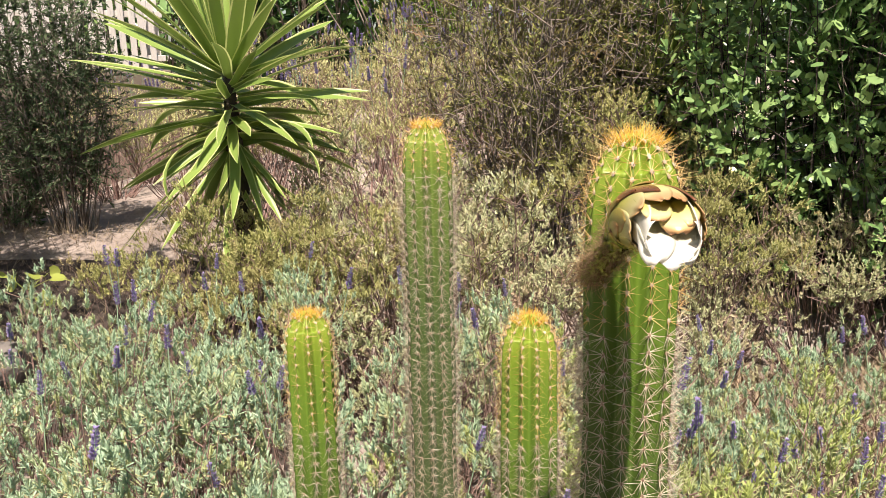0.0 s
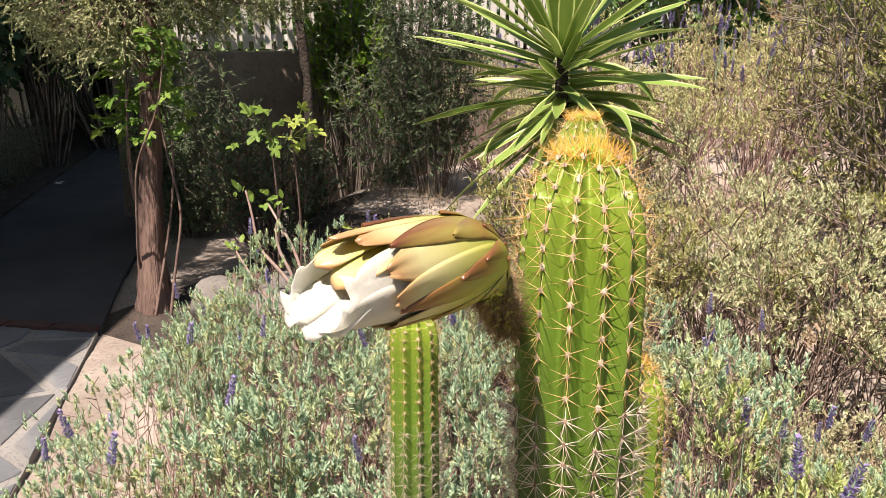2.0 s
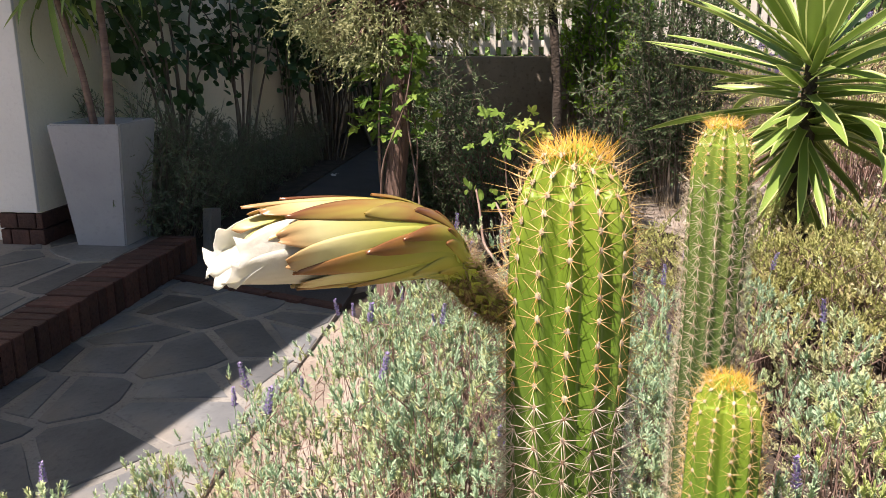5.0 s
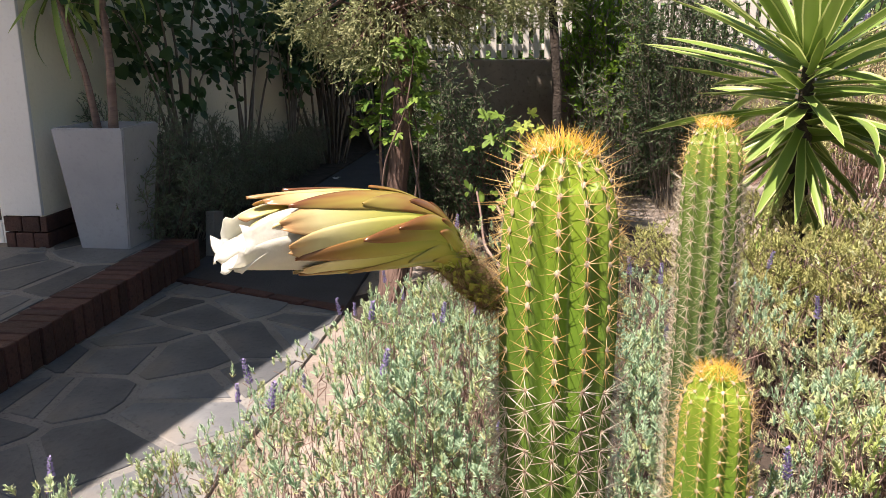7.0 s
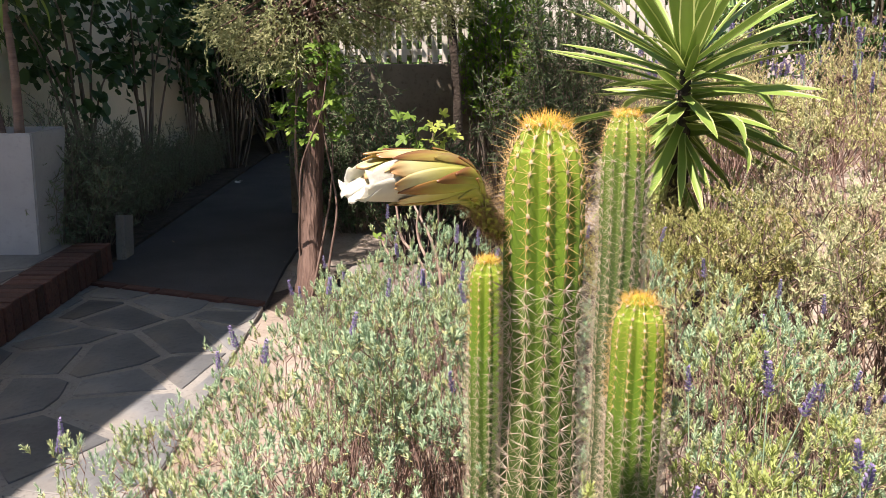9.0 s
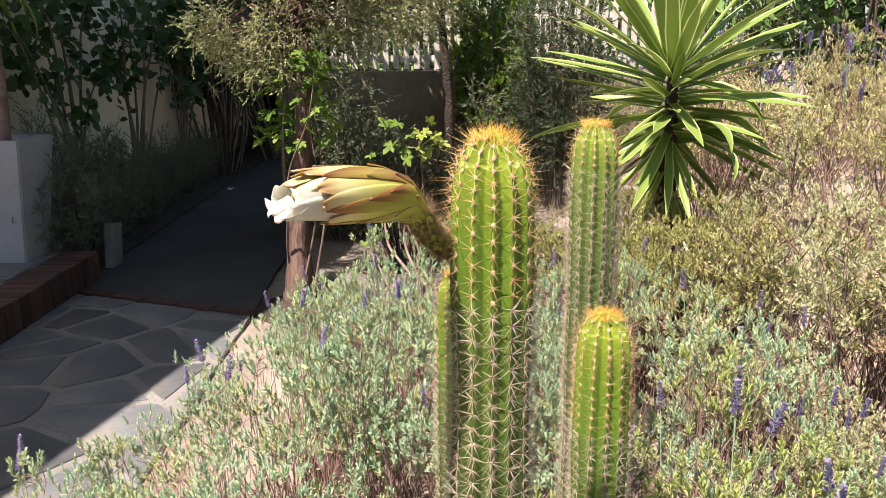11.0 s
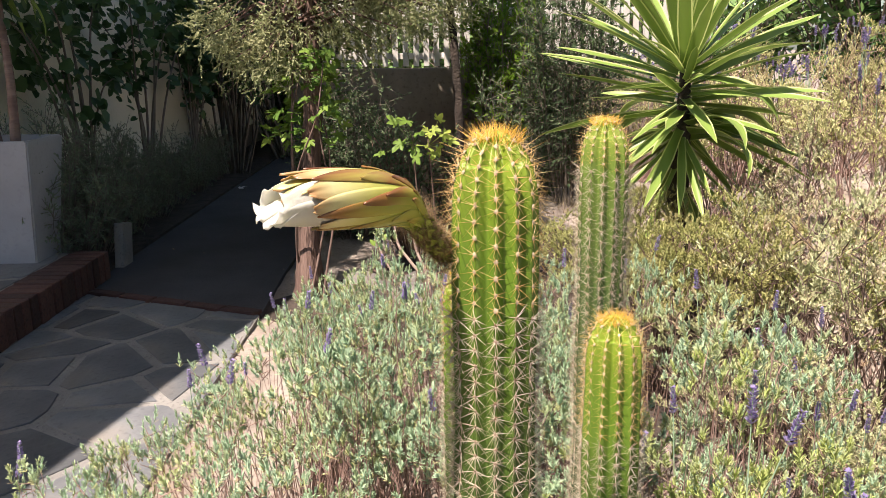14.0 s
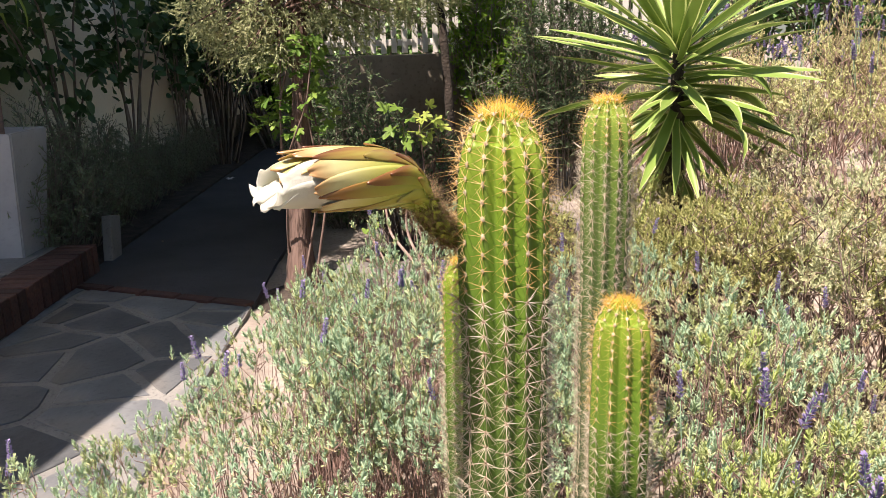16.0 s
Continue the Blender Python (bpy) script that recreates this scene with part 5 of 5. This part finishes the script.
def wall_plants():
    g = np.random.default_rng(95)
    # climber with round leaves
    roots = ((1.3, 0.28), (2.5, 0.30), (3.7, 0.35), (5.0, 0.40))
    for n, (s, w) in enumerate(roots):
        c = plan(s, w)
        ob = thing("wall_climber", (c.x, c.y, 0), "climbing shrub with round dark green leaves against the wall", "climber", "climbers on the house wall", turn=TURN)
        P = []
        for b in range(9):
            y1, z1 = g.uniform(-1.5, 1.5), g.uniform(1.1, 1.95)
            x1 = g.uniform(-0.2, 0.25)
            pts = np.array([(0, 0, -0.03), (0.02, y1 * 0.14, z1 * 0.55), (x1 * 0.6, y1 * 0.5, z1 * 0.98), (x1, y1, z1)]) + g.normal(size=(4, 3)) * 0.02
            child("branch", mesh_of("branch", [(*sweep(pts, [0.014, 0.010, 0.006, 0.003], 6, 0.06, n * 10 + b), 0)], GREY_BARK), ob, "thin grey branch")
            f = g.uniform(0.45, 1, 40)
            at = np.stack([np.interp(f, [0, 0.33, 0.66, 1], pts[:, k]) for k in range(3)], 1) + g.normal(size=(40, 3)) * [0.06, 0.10, 0.09]
            at[:, 0] = np.maximum(at[:, 0], -w + 0.03)
            P.append(at)
        P = np.concatenate(P)
        d = unit(g.normal(size=P.shape) * 0.8 + [0.35, 0, -0.3])
        size = g.uniform(0.05, 0.10, len(P))
        child("foliage", mesh_of("foliage", [(*scatter(HEART, P, d, np.tile([0.8, 0, 0.7], (len(P), 1)) + 0.4 * g.normal(size=P.shape), size, size), 0)], CLIMBER), ob, "round dark green leaves")
    # grey bushes at the foot of the wall
    ros = bush_meshes("rosemary", (97, 98), ROSEMARY, GREY_BARK, R=0.34, H=0.8, stems=44, side=18, shoot=0.10, per=13, leaf=0.026, wide=0.22, twig=0.004, dome=0.5, low=0.2, wild=0.95, up=0.4)
    for n, (s, w, k) in enumerate(((0.54, 0.36, 1.36), (0.86, 0.46, 1.0), (1.2, 0.36, 1.12), (1.65, 0.42, 1.0), (2.15, 0.45, 0.9), (2.7, 0.40, 0.85), (3.4, 0.42, 0.75), (4.2, 0.40, 0.8))):
        c = plan(s, w)
        place_bush("rosemary_bush", ros[n % 2], (c.x, c.y, 0), "wispy grey-green bush in the shade of the wall", "bush", "bushes along the house wall", 83 * n, k)
    c = plan(6.2, 0.9)
    big_shrub("shade_shrub", (c.x, c.y, 0), "large dark shrub with pale bare stems over the path", "shrub", CLIMBER, GREY_BARK, 99, R=1.0, H=2.6, stems=46, side=14, shoot=0.18, per=6, leaf=0.07, wide=0.6, template=OVAL, twig=0.024, dome=0.2, low=0.5, wild=0.8)
    c = plan(4.7, 0.50)
    big_shrub("shade_shrub", (c.x, c.y, 0), "large dark shrub with pale bare stems over the path", "shrub", CLIMBER, GREY_BARK, 101, R=0.55, H=2.3, stems=30, side=16, shoot=0.18, per=6, leaf=0.07, wide=0.6, template=OVAL, twig=0.020, dome=0.2, low=0.45, wild=0.8)
    c = plan(7.6, 1.9)
    big_shrub("shade_shrub", (c.x, c.y, 0), "large dark shrub with pale bare stems over the path", "shrub", CLIMBER, GREY_BARK, 100, R=1.1, H=2.8, stems=46, side=14, shoot=0.18, per=6, leaf=0.07, wide=0.6, template=OVAL, twig=0.024, dome=0.2, low=0.35, wild=0.8)
    big_shrub("shade_shrub", (-10.2, 8.2, 0.0), "dense dark shrub at the far end of the path", "shrub", CLIMBER, GREY_BARK, 102, R=1.1, H=2.6, stems=60, side=22, shoot=0.25, per=6, leaf=0.13, wide=0.6, twig=0.016, dome=0.25, low=0.02, wild=0.9, up=0.3)
    c = plan(0.62, 0.76)
    ob = thing("marker_stone", (c.x, c.y, 0.0), "small whitish slab leaning at the edge of the path", "stone", turn=TURN)
    bm = bmesh.new()
    box(bm, -0.03, -0.08, -0.03, 0.03, 0.08, 0.27, 0.008)
    bmesh.ops.rotate(bm, verts=bm.verts, cent=(0, 0, 0), matrix=Matrix.Rotation(radians(-10), 3, "X"))
    part("slab", bm, MORTAR, ob)


wall_plants()


def fence():
    d = Vector((0.64, 0.768, 0))
    o = Vector((-4.3, 4.6, 0))
    yaw = math.degrees(math.atan2(d.y, d.x))
    low = tagged(new("wall_garden"), "low weathered rendered garden wall under the fence", "wall", kind="structure")
    low.matrix_world = pose(o.x, o.y, 0, 0, 0, yaw)
    bm = bmesh.new()
    box(bm, -0.6, 0.0, -0.1, 3.0, 0.16, 1.20, 0.012)
    part("wall_body", bm, RENDER_OLD, low)
    f = thing("fence", (o.x, o.y, 0), "white picket fence on top of the garden wall", "fence", turn=yaw)
    rnd = random.Random(2)
    for z in (1.27, 1.62):
        bm = bmesh.new()
        box(bm, -0.6, 0.06, z, 3.0, 0.10, z + 0.05, 0.004)
        part("rail", bm, FENCE, f, "white fence rail")
    bm = bmesh.new()
    vs = [bm.verts.new(p) for p in ((-0.022, 0, 0), (0.022, 0, 0), (0.022, 0, 0.52), (0, 0, 0.56), (-0.022, 0, 0.52))]
    face = bm.faces.new(vs)
    r = bmesh.ops.extrude_face_region(bm, geom=[face])
    for v in r["geom"]:
        if isinstance(v, bmesh.types.BMVert):
            v.co.y += 0.018
    bmesh.ops.recalc_face_normals(bm, faces=bm.faces)
    me = bpy.data.meshes.new("picket")
    bm.to_mesh(me), bm.free()
    me.materials.append(FENCE)
    for i in range(42):
        ob = child("picket", me, f)
        ob.matrix_local = pose(-0.56 + 0.084 * i, 0.04, 1.215 + rnd.uniform(-0.004, 0.004), 0, rnd.uniform(-1, 1), 0)
    for x in (-0.4, 1.25, 2.94):
        b2 = bmesh.new()
        box(b2, x - 0.045, 0.102, 1.20, x + 0.045, 0.19, 1.76, 0.005)
        part("post", b2, FENCE, f)


fence()

# unseen wall, added behind the camera to lessen sky light on the cacti
south = tagged(new("wall_sky_block"), "unseen plain wall added behind the camera to cut sky light", "wall", kind="structure")
bm = bmesh.new()
box(bm, -1.5, -2.9, -0.1, 4.6, -2.7, 3.3, 0.01)
part("wall_body", bm, RENDER_OLD, south)


def rock(at, size, seed, label):
    bm = bmesh.new()
    bmesh.ops.create_icosphere(bm, subdivisions=3, radius=1)
    for v in bm.verts:
        n = v.co.normalized()
        v.co = Vector((n.x * size[0], n.y * size[1], n.z * size[2])) * (1 + 0.28 * noise.noise(n * 1.3 + Vector((seed, 0, 0))) + 0.08 * noise.noise(n * 4 + Vector((seed, 5, 0))))
    ob = new("rock", bpy.data.meshes.new("rock"))
    bm.to_mesh(ob.data), bm.free()
    ob.data.materials.append(ROCK)
    for p in ob.data.polygons:
        p.use_smooth = True
    ob.matrix_world = pose(at[0], at[1], at[2], 0, 0, seed * 47)
    tagged(ob, label, "rock", "rocks by the tree")


for k, (x, y, s) in enumerate(((-2.45, 2.95, 0.16), (-2.2, 3.05, 0.13), (-1.95, 3.2, 0.14), (-2.35, 3.25, 0.12))):
    rock((x, y, s * 0.35), (s * 1.3, s, s * 0.75), 3 + k, "grey weathered rock lying on the soil")


def litter(name, n, x0, x1, y0, y1, mat, seed, label, size, upright):
    """Fallen leaves or dry blades on the soil."""
    g = np.random.default_rng(seed)
    x, y = g.uniform(x0, x1, n), g.uniform(y0, y1, n)
    z = np.array([rise(a, b) for a, b in zip(x, y)]) - 0.015
    d = unit(g.normal(size=(n, 3)) * [1, 1, 0.15] + [0, 0, upright])
    s = g.uniform(0.5, 1.3, n) * size
    v = scatter(NEEDLE, np.stack([x, y, z], 1), d, np.tile([0, 0, 1.0], (n, 1)) + 0.3 * g.normal(size=(n, 3)), s, s * (0.3 if upright < 0.5 else 0.05))
    tagged(new(name, mesh_of(name, [(*v, 0)], mat)), label, "litter" if upright < 0.5 else "grass", kind="stuff")


litter("leaf_litter", 9000, -1.6, 1.4, 0.4, 2.4, DRY, 1, "dry fallen leaves under the lavender", 0.022, 0.08)
litter("dry_grass", 12000, 0.55, 2.6, 1.85, 2.95, DRY, 2, "dry straw-coloured grass", 0.13, 1.2)
litter("dry_grass", 3500, -2.6, -0.9, 3.2, 4.3, DRY, 3, "sparse dry grass on the soil", 0.07, 0.9)


def crooked_shrub():
    """Smooth pale stems that bend along the soil and rise, with a few leaves at their ends."""
    g = np.random.default_rng(17)
    ob = thing("crooked_shrub", (-1.86, 2.80, 0), "low shrub with smooth crooked pale tan stems", "shrub")
    ends = []
    for k, pts in enumerate((
            [(0.05, 0, -0.03), (0.0, 0, 0.27), (-0.10, -0.02, 0.37), (-0.20, 0.0, 0.42), (-0.24, 0.02, 0.56), (-0.27, 0.02, 0.66)],
            [(0.04, 0.02, -0.03), (-0.01, 0.02, 0.30), (-0.10, 0.03, 0.40), (-0.12, 0.03, 0.50), (-0.08, 0.04, 0.62)],
            [(0.02, 0.03, -0.03), (0.03, 0.05, 0.25), (-0.04, 0.06, 0.42), (-0.20, 0.08, 0.60)],
            [(0.0, 0.0, -0.03), (-0.12, 0.05, 0.12), (-0.26, 0.06, 0.20), (-0.42, 0.08, 0.36)])):
        child("stem", mesh_of("stem", [(*sweep(pts, np.linspace(0.009, 0.005, len(pts)), 8, 0.04, 60 + k), 0)], PALE_TWIG), ob, "smooth pale tan stem")
        ends.append(pts[-1])
    for e in ends:
        n = 6
        at = np.array(e) + g.normal(size=(n, 3)) * 0.02
        size = g.uniform(0.035, 0.06, n)
        child("foliage", mesh_of("foliage", [(*scatter(OVAL, at, g.normal(size=(n, 3)) + [0, 0, 0.6], np.tile([0.2, -0.5, 0.8], (n, 1)), size, size * 0.5), 0)], CREEPER), ob, "small green leaves")


crooked_shrub()


def log(at, length, r, yaw, seed):
    ob = thing("log", at, "weathered grey-brown log lying by the tree", "log", "logs by the tree", turn=yaw)
    pts = [(-length / 2, 0, r * 0.7), (-length / 6, 0.02, r * 0.75), (length / 6, -0.015, r * 0.8), (length / 2, 0.01, r)]
    child("wood", mesh_of("wood", [(*sweep(pts, [r, r * 0.92, r * 0.95, r * 0.7], 14, 0.09, seed), 0)], BARK), ob)


log((-2.45, 3.25, 0.02), 0.5, 0.055, 15, 4)

litter("path_litter", 60, -4.6, -3.0, 1.9, 3.6, DRY, 8, "few dry leaves on the path", 0.03, 0.05)
fallen = thing("fallen_petal", (-6.377, 4.76, 0.004), "crumpled white petal lying on the path", "petal")
g0 = np.random.default_rng(5)
child("petal", mesh_of("petal", [(*scatter(OVAL, np.zeros((3, 3)) + g0.normal(size=(3, 3)) * [0.015, 0.015, 0.002], g0.normal(size=(3, 3)) * [1, 1, 0.3], np.tile([0.1, -0.3, 0.9], (3, 1)), 0.06, 0.045), 0)], WHITE), fallen)

# ---- stones of the paving, last ----
crazy_paving(PAVED, 0.36, 0.0, paving, 12)
crazy_paving([flat(plan(-3.6, -0.55)), flat(plan(-3.6, 0.585)), flat(plan(0.25, 0.585)), flat(plan(0.25, 0.0))], 0.45, 0.171, porch, 13)
